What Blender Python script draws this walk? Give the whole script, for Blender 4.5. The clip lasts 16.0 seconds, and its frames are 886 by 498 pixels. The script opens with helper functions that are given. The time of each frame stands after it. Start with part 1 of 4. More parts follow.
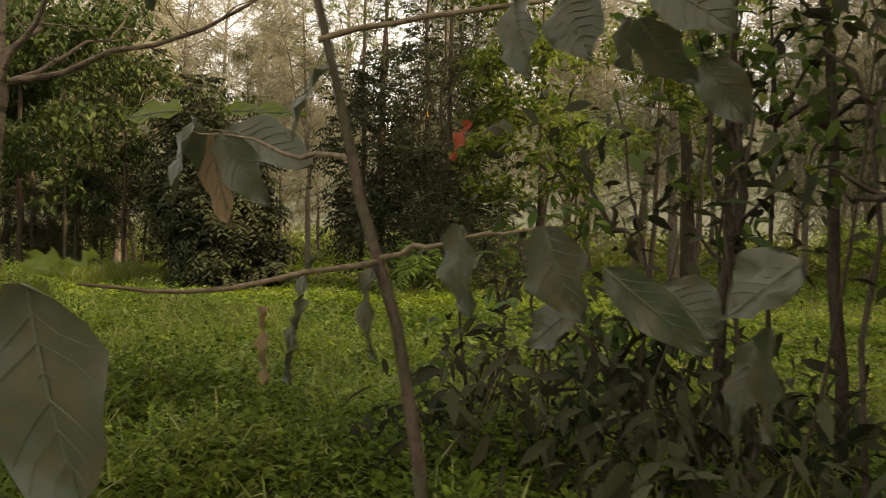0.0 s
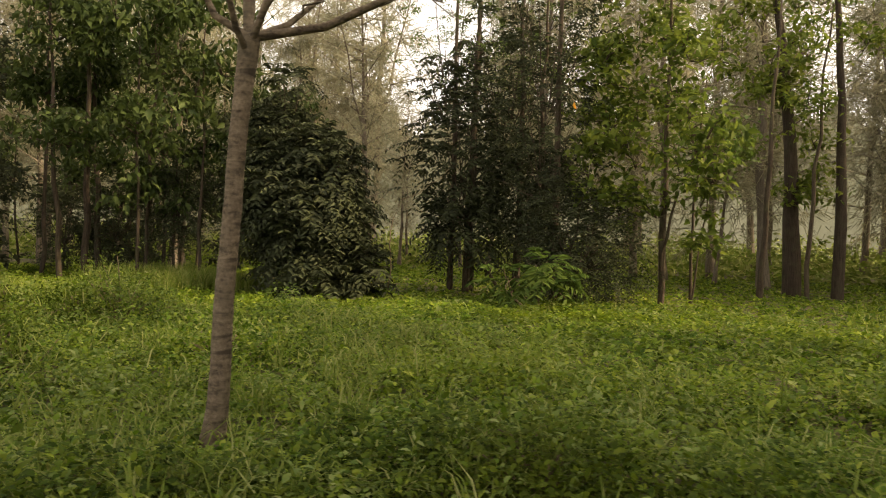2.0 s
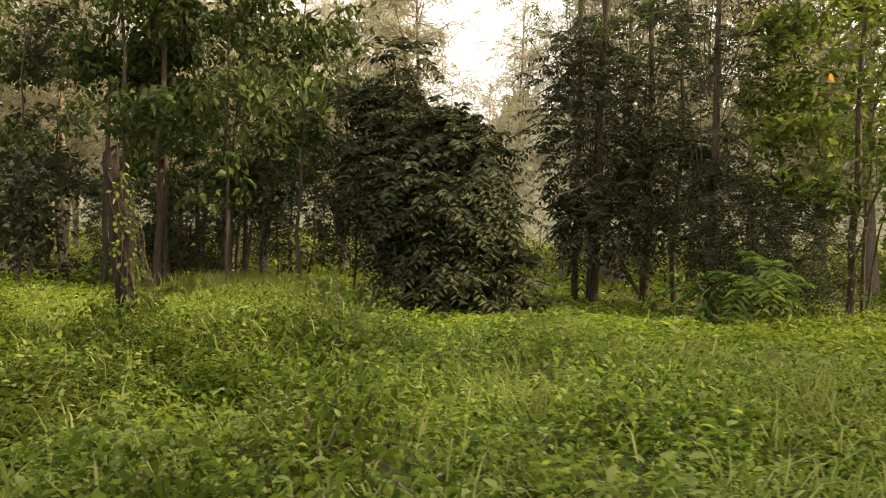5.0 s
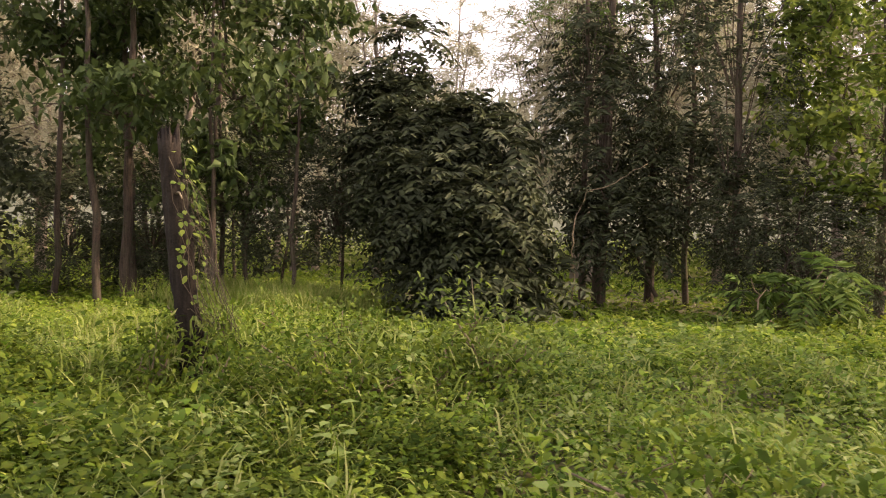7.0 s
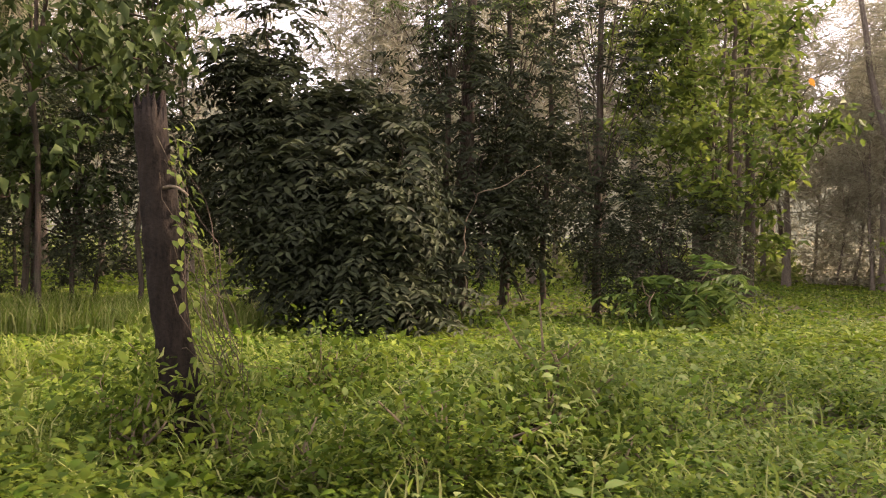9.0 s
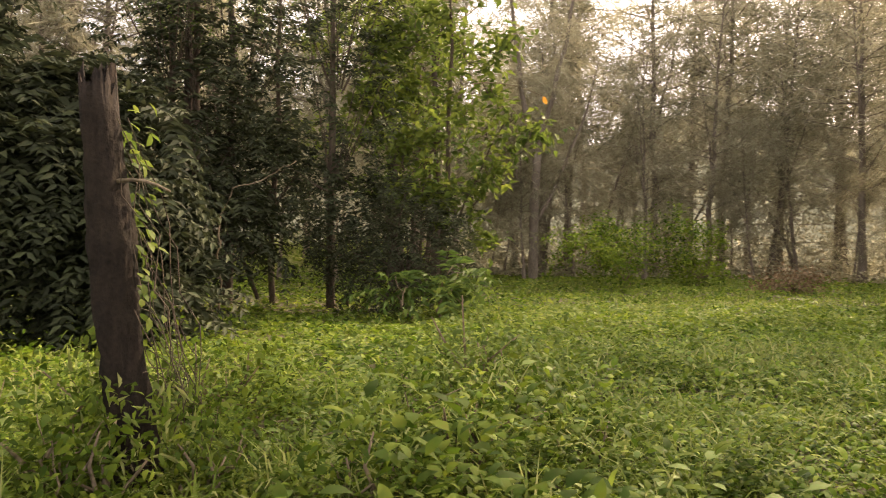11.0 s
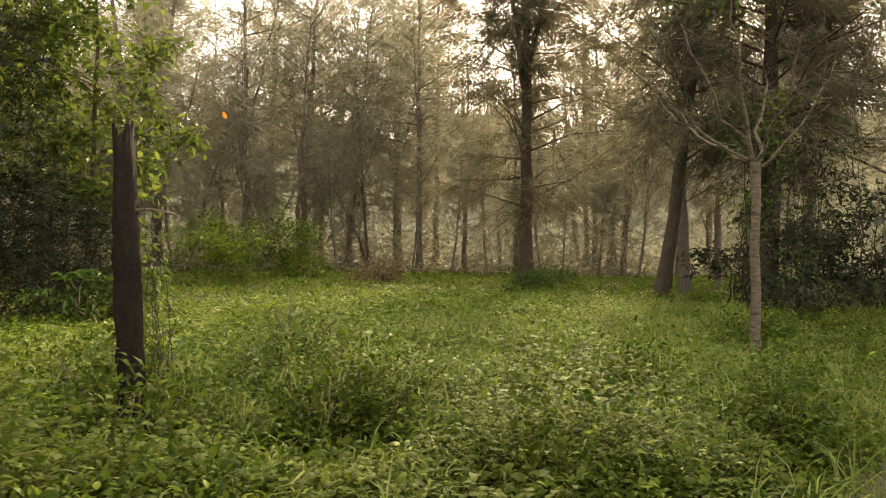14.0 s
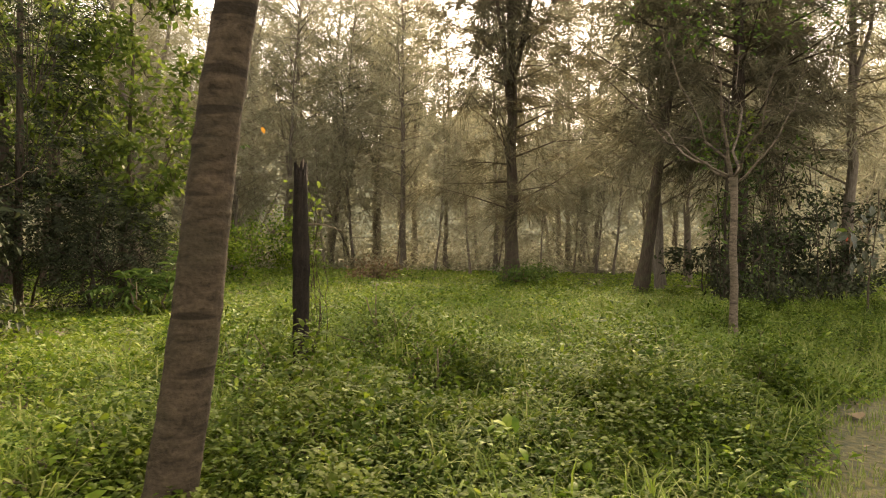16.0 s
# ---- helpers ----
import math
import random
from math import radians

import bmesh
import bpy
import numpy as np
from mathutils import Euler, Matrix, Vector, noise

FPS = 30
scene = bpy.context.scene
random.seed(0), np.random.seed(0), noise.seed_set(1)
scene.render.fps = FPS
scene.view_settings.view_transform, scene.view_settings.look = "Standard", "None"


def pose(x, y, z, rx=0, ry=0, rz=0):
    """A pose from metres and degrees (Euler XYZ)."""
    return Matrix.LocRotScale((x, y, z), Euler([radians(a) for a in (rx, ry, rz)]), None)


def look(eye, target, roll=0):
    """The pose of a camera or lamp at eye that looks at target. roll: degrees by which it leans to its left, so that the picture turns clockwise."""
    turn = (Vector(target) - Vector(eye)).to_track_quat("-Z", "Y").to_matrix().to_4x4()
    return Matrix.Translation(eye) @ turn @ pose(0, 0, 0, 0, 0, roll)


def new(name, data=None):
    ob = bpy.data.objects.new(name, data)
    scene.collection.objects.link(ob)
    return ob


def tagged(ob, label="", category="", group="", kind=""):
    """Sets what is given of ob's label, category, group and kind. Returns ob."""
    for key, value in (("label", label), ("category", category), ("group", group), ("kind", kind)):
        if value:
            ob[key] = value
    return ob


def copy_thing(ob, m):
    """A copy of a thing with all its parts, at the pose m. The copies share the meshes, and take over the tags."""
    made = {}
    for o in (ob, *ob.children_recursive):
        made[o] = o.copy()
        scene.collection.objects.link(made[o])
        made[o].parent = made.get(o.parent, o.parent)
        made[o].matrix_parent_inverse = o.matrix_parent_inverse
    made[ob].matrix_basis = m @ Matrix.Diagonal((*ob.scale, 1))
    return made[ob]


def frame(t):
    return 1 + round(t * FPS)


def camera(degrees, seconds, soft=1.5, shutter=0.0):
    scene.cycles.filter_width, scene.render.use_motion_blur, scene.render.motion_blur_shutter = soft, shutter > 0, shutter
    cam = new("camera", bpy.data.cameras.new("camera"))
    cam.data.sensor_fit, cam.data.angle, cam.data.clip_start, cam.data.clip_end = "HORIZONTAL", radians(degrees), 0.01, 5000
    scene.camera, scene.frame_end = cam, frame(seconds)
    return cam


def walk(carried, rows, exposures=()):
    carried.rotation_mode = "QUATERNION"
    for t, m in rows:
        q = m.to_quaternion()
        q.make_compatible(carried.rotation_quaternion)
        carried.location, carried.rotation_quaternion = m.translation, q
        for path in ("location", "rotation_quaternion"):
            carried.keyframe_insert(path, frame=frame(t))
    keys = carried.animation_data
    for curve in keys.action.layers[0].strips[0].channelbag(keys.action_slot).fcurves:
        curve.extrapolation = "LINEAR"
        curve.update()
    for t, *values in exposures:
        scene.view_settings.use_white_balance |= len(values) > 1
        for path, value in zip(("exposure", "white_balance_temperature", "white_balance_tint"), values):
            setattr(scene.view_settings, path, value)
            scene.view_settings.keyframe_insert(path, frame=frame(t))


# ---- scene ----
cam = camera(61.0, 16.0, soft=1.1, shutter=0.2)
PATH = [
    (0.0, pose(0.000, -0.000, 1.468, 89.099, -1.188, 37.958)),
    (0.5, pose(-0.777, -0.100, 1.484, 89.257, -1.609, 38.284)),
    (1.0, pose(-1.579, -0.173, 1.485, 89.361, -1.794, 38.542)),
    (1.5, pose(-2.387, -0.210, 1.477, 89.367, -1.823, 38.563)),
    (2.0, pose(-3.182, -0.259, 1.452, 89.353, -1.808, 38.231)),
    (2.5, pose(-3.995, -0.302, 1.424, 89.400, -1.753, 37.666)),
    (3.0, pose(-4.820, -0.409, 1.414, 89.405, -1.667, 37.082)),
    (3.5, pose(-5.699, -0.429, 1.403, 89.421, -1.616, 36.635)),
    (4.0, pose(-6.582, -0.416, 1.395, 89.476, -1.608, 36.170)),
    (4.5, pose(-7.327, -0.450, 1.371, 89.500, -1.611, 35.905)),
    (5.0, pose(-8.029, -0.457, 1.373, 89.554, -1.516, 35.752)),
    (5.2, pose(-8.308, -0.472, 1.379, 89.573, -1.459, 35.697)),
    (7.3, pose(-11.240, -0.306, 1.387, 89.582, -1.305, 25.606)),
    (7.5, pose(-11.516, -0.262, 1.391, 89.628, -1.326, 23.434)),
    (8.0, pose(-12.200, -0.118, 1.413, 89.717, -1.348, 18.350)),
    (8.2, pose(-12.456, -0.071, 1.424, 89.749, -1.340, 16.654)),
    (10.3, pose(-14.728, -0.008, 1.428, 89.893, -0.667, -4.705)),
    (10.5, pose(-14.936, -0.000, 1.428, 89.873, -0.671, -8.126)),
    (11.0, pose(-15.404, 0.063, 1.443, 89.835, -0.736, -16.577)),
    (11.5, pose(-15.863, 0.126, 1.477, 89.784, -0.827, -24.865)),
    (12.0, pose(-16.347, 0.023, 1.525, 89.782, -0.885, -32.971)),
    (12.5, pose(-16.806, -0.159, 1.553, 89.749, -0.819, -39.879)),
    (13.0, pose(-17.306, -0.351, 1.554, 89.720, -0.705, -45.016)),
    (13.5, pose(-17.837, -0.492, 1.548, 89.707, -0.699, -48.175)),
    (14.0, pose(-18.416, -0.626, 1.549, 89.701, -0.780, -49.704)),
    (14.5, pose(-18.983, -0.745, 1.560, 89.676, -0.794, -50.524)),
    (15.0, pose(-19.523, -0.837, 1.580, 89.667, -0.750, -51.190)),
    (15.5, pose(-20.060, -0.936, 1.607, 89.654, -0.743, -51.868)),
    (16.0, pose(-20.626, -0.988, 1.599, 89.576, -0.715, -52.503)),
]
walk(cam, PATH, exposures=[(0.0, 1.05, 8200, 12), (1.0, 1.05, 8300, 11), (2.5, 1.22, 8100, 12), (3.5, 1.45, 8200, 11), (5.0, 1.6, 8100, 12), (8.0, 1.72, 6750, 30), (10.5, 1.72, 7250, 24), (12.0, 1.62, 7650, 17), (16.0, 1.45, 7750, 13)])

# ---- world, sun ----
SUN_AZ, SUN_EL = radians(62), radians(35)
world = bpy.data.worlds.new("sky")
scene.world = world
world.use_nodes = True
wn, wl = world.node_tree.nodes, world.node_tree.links
sky = wn.new("ShaderNodeTexSky")
sky.sky_type, sky.sun_disc = "NISHITA", False
sky.sun_elevation, sky.sun_rotation = SUN_EL, SUN_AZ
sky.air_density, sky.dust_density, sky.ozone_density = 0.7, 5.0, 0.5
veil = wn.new("ShaderNodeMix")
veil.data_type = "RGBA"
veil.inputs["Factor"].default_value = 0.5
veil.inputs["B"].default_value = (8.0, 7.9, 7.7, 1)
wl.new(sky.outputs[0], veil.inputs["A"])
wl.new(veil.outputs["Result"], wn["Background"].inputs[0])
wn["Background"].inputs[1].default_value = 0.165
sun_data = bpy.data.lights.new("sun", "SUN")
sun_data.energy, sun_data.angle, sun_data.color = 3.5, radians(2), (1.0, 0.84, 0.60)
sun = new("sun", sun_data)
sun.matrix_world = look((0, 0, 30), (-math.sin(SUN_AZ) * math.cos(SUN_EL), -math.cos(SUN_AZ) * math.cos(SUN_EL), 30 - math.sin(SUN_EL)))

# ---- materials ----
def node_material(name):
    mat = bpy.data.materials.new(name)
    mat.use_nodes = True
    nt = mat.node_tree
    return mat, nt, nt.nodes["Principled BSDF"], nt.nodes["Material Output"]


def ramp_node(nt, colors):
    node = nt.nodes.new("ShaderNodeValToRGB")
    el = node.color_ramp.elements
    while len(el) < len(colors):
        el.new(0.5)
    for i, c in enumerate(colors):
        el[i].position = i / (len(colors) - 1)
        el[i].color = (*c, 1)
    return node


def noise_node(nt, scale, detail=4.0, coord="Object"):
    tc = nt.nodes.new("ShaderNodeTexCoord")
    node = nt.nodes.new("ShaderNodeTexNoise")
    node.inputs["Scale"].default_value, node.inputs["Detail"].default_value = scale, detail
    nt.links.new(tc.outputs[coord], node.inputs["Vector"])
    return node


def leaf_material(name, colors, through_light=0.35, rough=0.5, patch=0.6, gloss=0.2, patch_color=(0.22, 0.24, 0.06), patch_scale=0.35):
    """Leaves: every leaf its own tint, larger patches of another tint, light shining through."""
    mat, nt, bsdf, out = node_material(name)
    geo = nt.nodes.new("ShaderNodeNewGeometry")
    ramp = ramp_node(nt, colors)
    nt.links.new(geo.outputs["Random Per Island"], ramp.inputs[0])
    big = noise_node(nt, patch_scale, 3)
    spread = nt.nodes.new("ShaderNodeMapRange")
    spread.inputs["From Min"].default_value, spread.inputs["From Max"].default_value = 0.45, 0.7
    spread.inputs["To Max"].default_value = patch
    nt.links.new(big.outputs["Fac"], spread.inputs["Value"])
    mix = nt.nodes.new("ShaderNodeMix")
    mix.data_type = "RGBA"
    mix.inputs["B"].default_value = (*patch_color, 1)
    nt.links.new(spread.outputs["Result"], mix.inputs["Factor"])
    nt.links.new(ramp.outputs["Color"], mix.inputs["A"])
    fine = noise_node(nt, 60, 3)
    vary = nt.nodes.new("ShaderNodeMix")
    vary.data_type, vary.blend_type = "RGBA", "MULTIPLY"
    vary.inputs["Factor"].default_value = 0.35
    nt.links.new(mix.outputs["Result"], vary.inputs["A"])
    nt.links.new(fine.outputs["Color"], vary.inputs["B"])
    nt.links.new(vary.outputs["Result"], bsdf.inputs["Base Color"])
    bsdf.inputs["Roughness"].default_value = rough
    bsdf.inputs["Specular IOR Level"].default_value = gloss
    tr = nt.nodes.new("ShaderNodeBsdfTranslucent")
    nt.links.new(vary.outputs["Result"], tr.inputs["Color"])
    ms = nt.nodes.new("ShaderNodeMixShader")
    ms.inputs[0].default_value = through_light
    nt.links.new(bsdf.outputs[0], ms.inputs[1])
    nt.links.new(tr.outputs[0], ms.inputs[2])
    nt.links.new(ms.outputs[0], out.inputs["Surface"])
    return mat


def bark_material(name, dark, light, moss=(0.09, 0.11, 0.05), moss_amount=0.35, ring=6.0, rough=0.9, across=30.0, grain=0.4, scars=0.0):
    """Bark: blotches, rings across the trunk, furrows and some moss."""
    mat, nt, bsdf, out = node_material(name)
    tc = nt.nodes.new("ShaderNodeTexCoord")
    stretch = nt.nodes.new("ShaderNodeMapping")
    stretch.inputs["Scale"].default_value = (across, across, ring)
    nt.links.new(tc.outputs["Object"], stretch.inputs["Vector"])
    furrow = nt.nodes.new("ShaderNodeTexNoise")
    furrow.inputs["Scale"].default_value, furrow.inputs["Detail"].default_value = 1.0, 6
    nt.links.new(stretch.outputs[0], furrow.inputs["Vector"])
    ramp = ramp_node(nt, [dark, tuple((a + b) / 2 for a, b in zip(dark, light)), light])
    fine = noise_node(nt, 45, 5)
    both = nt.nodes.new("ShaderNodeMix")
    both.inputs["Factor"].default_value = grain
    nt.links.new(furrow.outputs["Fac"], both.inputs["A"])
    nt.links.new(fine.outputs["Fac"], both.inputs["B"])
    wide = nt.nodes.new("ShaderNodeMapRange")
    wide.inputs["From Min"].default_value, wide.inputs["From Max"].default_value = 0.34, 0.66
    nt.links.new(both.outputs["Result"], wide.inputs["Value"])
    nt.links.new(wide.outputs["Result"], ramp.inputs[0])
    blot = noise_node(nt, 3.2, 4)
    spread = nt.nodes.new("ShaderNodeMapRange")
    spread.inputs["From Min"].default_value, spread.inputs["From Max"].default_value = 0.48, 0.72
    spread.inputs["To Max"].default_value = moss_amount
    nt.links.new(blot.outputs["Fac"], spread.inputs["Value"])
    mix = nt.nodes.new("ShaderNodeMix")
    mix.data_type = "RGBA"
    mix.inputs["B"].default_value = (*moss, 1)
    nt.links.new(spread.outputs["Result"], mix.inputs["Factor"])
    nt.links.new(ramp.outputs["Color"], mix.inputs["A"])
    # dark ring scars and knots at uneven distances
    rings = nt.nodes.new("ShaderNodeMapping")
    rings.inputs["Scale"].default_value = (1.6, 1.6, 13.0)
    nt.links.new(tc.outputs["Object"], rings.inputs["Vector"])
    scar = nt.nodes.new("ShaderNodeTexNoise")
    scar.inputs["Scale"].default_value, scar.inputs["Detail"].default_value = 1.0, 2
    nt.links.new(rings.outputs[0], scar.inputs["Vector"])
    sharp = nt.nodes.new("ShaderNodeMapRange")
    sharp.inputs["From Min"].default_value, sharp.inputs["From Max"].default_value = 0.575, 0.64
    sharp.inputs["To Max"].default_value = scars
    nt.links.new(scar.outputs["Fac"], sharp.inputs["Value"])
    marked = nt.nodes.new("ShaderNodeMix")
    marked.data_type = "RGBA"
    marked.inputs["B"].default_value = (*[0.7 * v for v in dark], 1)
    nt.links.new(sharp.outputs["Result"], marked.inputs["Factor"])
    nt.links.new(mix.outputs["Result"], marked.inputs["A"])
    nt.links.new(marked.outputs["Result"], bsdf.inputs["Base Color"])
    bsdf.inputs["Roughness"].default_value = rough
    bsdf.inputs["Specular IOR Level"].default_value = 0.2
    bump = nt.nodes.new("ShaderNodeBump")
    bump.inputs["Strength"].default_value, bump.inputs["Distance"].default_value = 1.0, 0.02
    nt.links.new(both.outputs["Result"], bump.inputs["Height"])
    nt.links.new(bump.outputs["Normal"], bsdf.inputs["Normal"])
    return mat


def soil_material():
    mat, nt, bsdf, out = node_material("soil")
    big, fine = noise_node(nt, 0.6, 5), noise_node(nt, 14, 6)
    a = ramp_node(nt, [(0.024, 0.018, 0.004), (0.065, 0.049, 0.011), (0.135, 0.10, 0.03)])
    b = ramp_node(nt, [(0.02, 0.03, 0.005), (0.048, 0.052, 0.012), (0.095, 0.088, 0.028)])
    wide = nt.nodes.new("ShaderNodeMapRange")
    wide.inputs["From Min"].default_value, wide.inputs["From Max"].default_value = 0.32, 0.7
    nt.links.new(fine.outputs["Fac"], wide.inputs["Value"])
    nt.links.new(wide.outputs["Result"], a.inputs[0])
    nt.links.new(wide.outputs["Result"], b.inputs[0])
    mix = nt.nodes.new("ShaderNodeMix")
    mix.data_type = "RGBA"
    nt.links.new(big.outputs["Fac"], mix.inputs["Factor"])
    nt.links.new(a.outputs["Color"], mix.inputs["A"])
    nt.links.new(b.outputs["Color"], mix.inputs["B"])
    nt.links.new(mix.outputs["Result"], bsdf.inputs["Base Color"])
    bsdf.inputs["Roughness"].default_value = 0.95
    bump = nt.nodes.new("ShaderNodeBump")
    bump.inputs["Strength"].default_value, bump.inputs["Distance"].default_value = 0.8, 0.03
    nt.links.new(fine.outputs["Fac"], bump.inputs["Height"])
    nt.links.new(bump.outputs["Normal"], bsdf.inputs["Normal"])
    return mat


SOIL = soil_material()
HERB = leaf_material("herb_leaves", [(0.035, 0.075, 0.007), (0.085, 0.16, 0.013), (0.16, 0.245, 0.022), (0.31, 0.37, 0.06)], 0.42, 0.55, 0.5, patch_color=(0.21, 0.27, 0.024), patch_scale=0.55, gloss=0.13)
PALE_HERB = leaf_material("pale_herb_leaves", [(0.09, 0.145, 0.03), (0.17, 0.235, 0.06), (0.29, 0.34, 0.12)], 0.4, 0.55, 0.3, patch_color=(0.22, 0.27, 0.06), patch_scale=0.6, gloss=0.08)
GRASS = leaf_material("grass_blades", [(0.11, 0.17, 0.025), (0.18, 0.24, 0.045), (0.36, 0.38, 0.15)], 0.45, 0.7, 0.4, patch_color=(0.25, 0.26, 0.09), patch_scale=0.25, gloss=0.06)
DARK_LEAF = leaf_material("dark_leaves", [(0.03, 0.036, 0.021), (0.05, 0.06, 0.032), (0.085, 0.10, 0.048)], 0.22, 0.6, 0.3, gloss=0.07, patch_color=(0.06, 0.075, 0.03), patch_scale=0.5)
MID_LEAF = leaf_material("mid_leaves", [(0.05, 0.09, 0.02), (0.08, 0.14, 0.03), (0.14, 0.20, 0.04)], 0.35, 0.6, 0.5, gloss=0.1, patch_color=(0.15, 0.20, 0.045), patch_scale=0.4)
BRIGHT_LEAF = leaf_material("bright_leaves", [(0.08, 0.13, 0.02), (0.14, 0.20, 0.03), (0.24, 0.29, 0.05)], 0.5, 0.45, 0.5, patch_color=(0.22, 0.24, 0.04), patch_scale=0.5)
# haze is lightened into this needle colour; the near copy goes without it
HAZED_NEEDLE = leaf_material("needles", [(0.19, 0.187, 0.12), (0.34, 0.328, 0.22), (0.49, 0.465, 0.325)], 0.68, 0.8, 0.5, patch_color=(0.32, 0.28, 0.20), patch_scale=0.15, gloss=0.05)
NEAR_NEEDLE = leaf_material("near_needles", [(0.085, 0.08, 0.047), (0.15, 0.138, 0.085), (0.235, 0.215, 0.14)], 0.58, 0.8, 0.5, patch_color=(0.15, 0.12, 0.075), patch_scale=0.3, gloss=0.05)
# the thicket's shade is darkened into these leaf colours
SHADE_TONED_LEAF = leaf_material("shade_toned_leaves", [(0.022, 0.026, 0.014), (0.038, 0.045, 0.022), (0.085, 0.095, 0.05)], 0.25, 0.6, 0.5, gloss=0.07, patch_color=(0.075, 0.058, 0.03), patch_scale=1.5)
CANOPY_LEAF = leaf_material("canopy_leaves", [(0.032, 0.052, 0.016), (0.052, 0.08, 0.022), (0.09, 0.125, 0.034)], 0.3, 0.55, 0.4, gloss=0.12, patch_color=(0.10, 0.13, 0.04), patch_scale=0.5)
# darker weed tone: a ranker plant, with shade put into the colour as well
RANK_SHADE_LEAF = leaf_material("rank_shade_leaves", [(0.028, 0.056, 0.006), (0.062, 0.105, 0.011), (0.135, 0.18, 0.02)], 0.45, 0.65, 0.5, patch_color=(0.13, 0.155, 0.02), patch_scale=0.8, gloss=0.08)
SPRAY_LEAF = leaf_material("spray_leaves", [(0.065, 0.105, 0.02), (0.11, 0.16, 0.028), (0.20, 0.25, 0.045)], 0.5, 0.55, 0.5, patch_color=(0.13, 0.17, 0.04), patch_scale=0.5, gloss=0.12)
ORANGE = leaf_material("orange_leaf", [(0.5, 0.22, 0.03), (0.55, 0.26, 0.04)], 0.4, 0.5, 0.2)
BROAD_LEAF = leaf_material("broad_leaves", [(0.05, 0.062, 0.042), (0.068, 0.083, 0.052), (0.09, 0.11, 0.05)], 0.25, 0.36, 0.55, gloss=0.4, patch_color=(0.12, 0.09, 0.04), patch_scale=14.0)
DRY = leaf_material("dry_leaves", [(0.14, 0.085, 0.04), (0.22, 0.15, 0.08), (0.30, 0.22, 0.13)], 0.2, 0.7, 0.4, patch_color=(0.12, 0.07, 0.035), patch_scale=2.0)
RED_LEAF = leaf_material("red_leaf", [(0.32, 0.05, 0.025), (0.38, 0.07, 0.03)], 0.4, 0.5, 0.3, patch_color=(0.35, 0.13, 0.05), patch_scale=8.0)
BARK_GREY = bark_material("grey_bark", (0.045, 0.034, 0.024), (0.20, 0.155, 0.108), moss=(0.08, 0.07, 0.045), moss_amount=0.6, ring=26.0, across=9.0, grain=0.38, scars=0.75)
BARK_BAND = bark_material("banded_bark", (0.025, 0.018, 0.011), (0.095, 0.067, 0.042), moss=(0.04, 0.034, 0.02), moss_amount=0.6, ring=24.0, across=9.0, grain=0.38, scars=0.75)
BARK_BROWN = bark_material("brown_bark", (0.034, 0.025, 0.018), (0.105, 0.078, 0.056), ring=4.0)
BARK_DARK = bark_material("dark_bark", (0.022, 0.016, 0.012), (0.075, 0.055, 0.04), moss_amount=0.2, ring=3.0)
# pine bark paled to carry the haze between far trunks
BARK_HAZED_PINE = bark_material("hazed_pine_bark", (0.075, 0.06, 0.046), (0.21, 0.175, 0.135), moss=(0.12, 0.10, 0.075), moss_amount=0.4, ring=5.0)
VEIN = leaf_material("leaf_veins", [(0.10, 0.12, 0.075), (0.13, 0.15, 0.09)], 0.2, 0.5, 0.2)
CHARRED = bark_material("weathered_stump_wood", (0.004, 0.003, 0.002), (0.027, 0.019, 0.013), moss=(0.03, 0.023, 0.016), moss_amount=0.5, ring=5.0, across=22.0)
TWIG = bark_material("twig_bark", (0.08, 0.06, 0.04), (0.22, 0.17, 0.11), moss_amount=0.1)

# ---- mesh tools ----
rng = np.random.default_rng(7)
RHOMB = (np.array([(0, 0, 0), (0.42, -0.5, 0.10), (1, 0, -0.12), (0.42, 0.5, 0.10)]), [(0, 1, 2), (0, 2, 3)])
KITE = (np.array([(0, 0, 0), (0.32, -0.44, 0.08), (0.32, 0.44, 0.08), (0.68, -0.34, 0.02), (0.68, 0.34, 0.02), (1, 0, -0.16)]), [(0, 1, 2), (1, 3, 4), (1, 4, 2), (3, 5, 4)])
OVAL = (np.array([(0, 0, 0), (0.25, -0.40, 0.05), (0.25, 0, 0.0), (0.25, 0.40, 0.05), (0.6, -0.46, 0.0), (0.6, 0, -0.05), (0.6, 0.46, 0.0), (1, 0, -0.2)]),
        [(0, 1, 2), (0, 2, 3), (1, 4, 5), (1, 5, 2), (2, 5, 6), (2, 6, 3), (4, 7, 5), (5, 7, 6)])
BLADE = (np.array([(0, -0.5, 0), (0, 0.5, 0), (0.55, -0.4, 0.14), (0.55, 0.4, 0.14), (1, 0, -0.06)]), [(0, 2, 3), (0, 3, 1), (2, 4, 3)])
NEEDLES = (np.array([(0, -0.5, 0), (0, 0.5, 0), (1, 0, -0.12)]), [(0, 2, 1)])


def unit(v):
    return v / np.maximum(np.linalg.norm(v, axis=-1, keepdims=True), 1e-9)


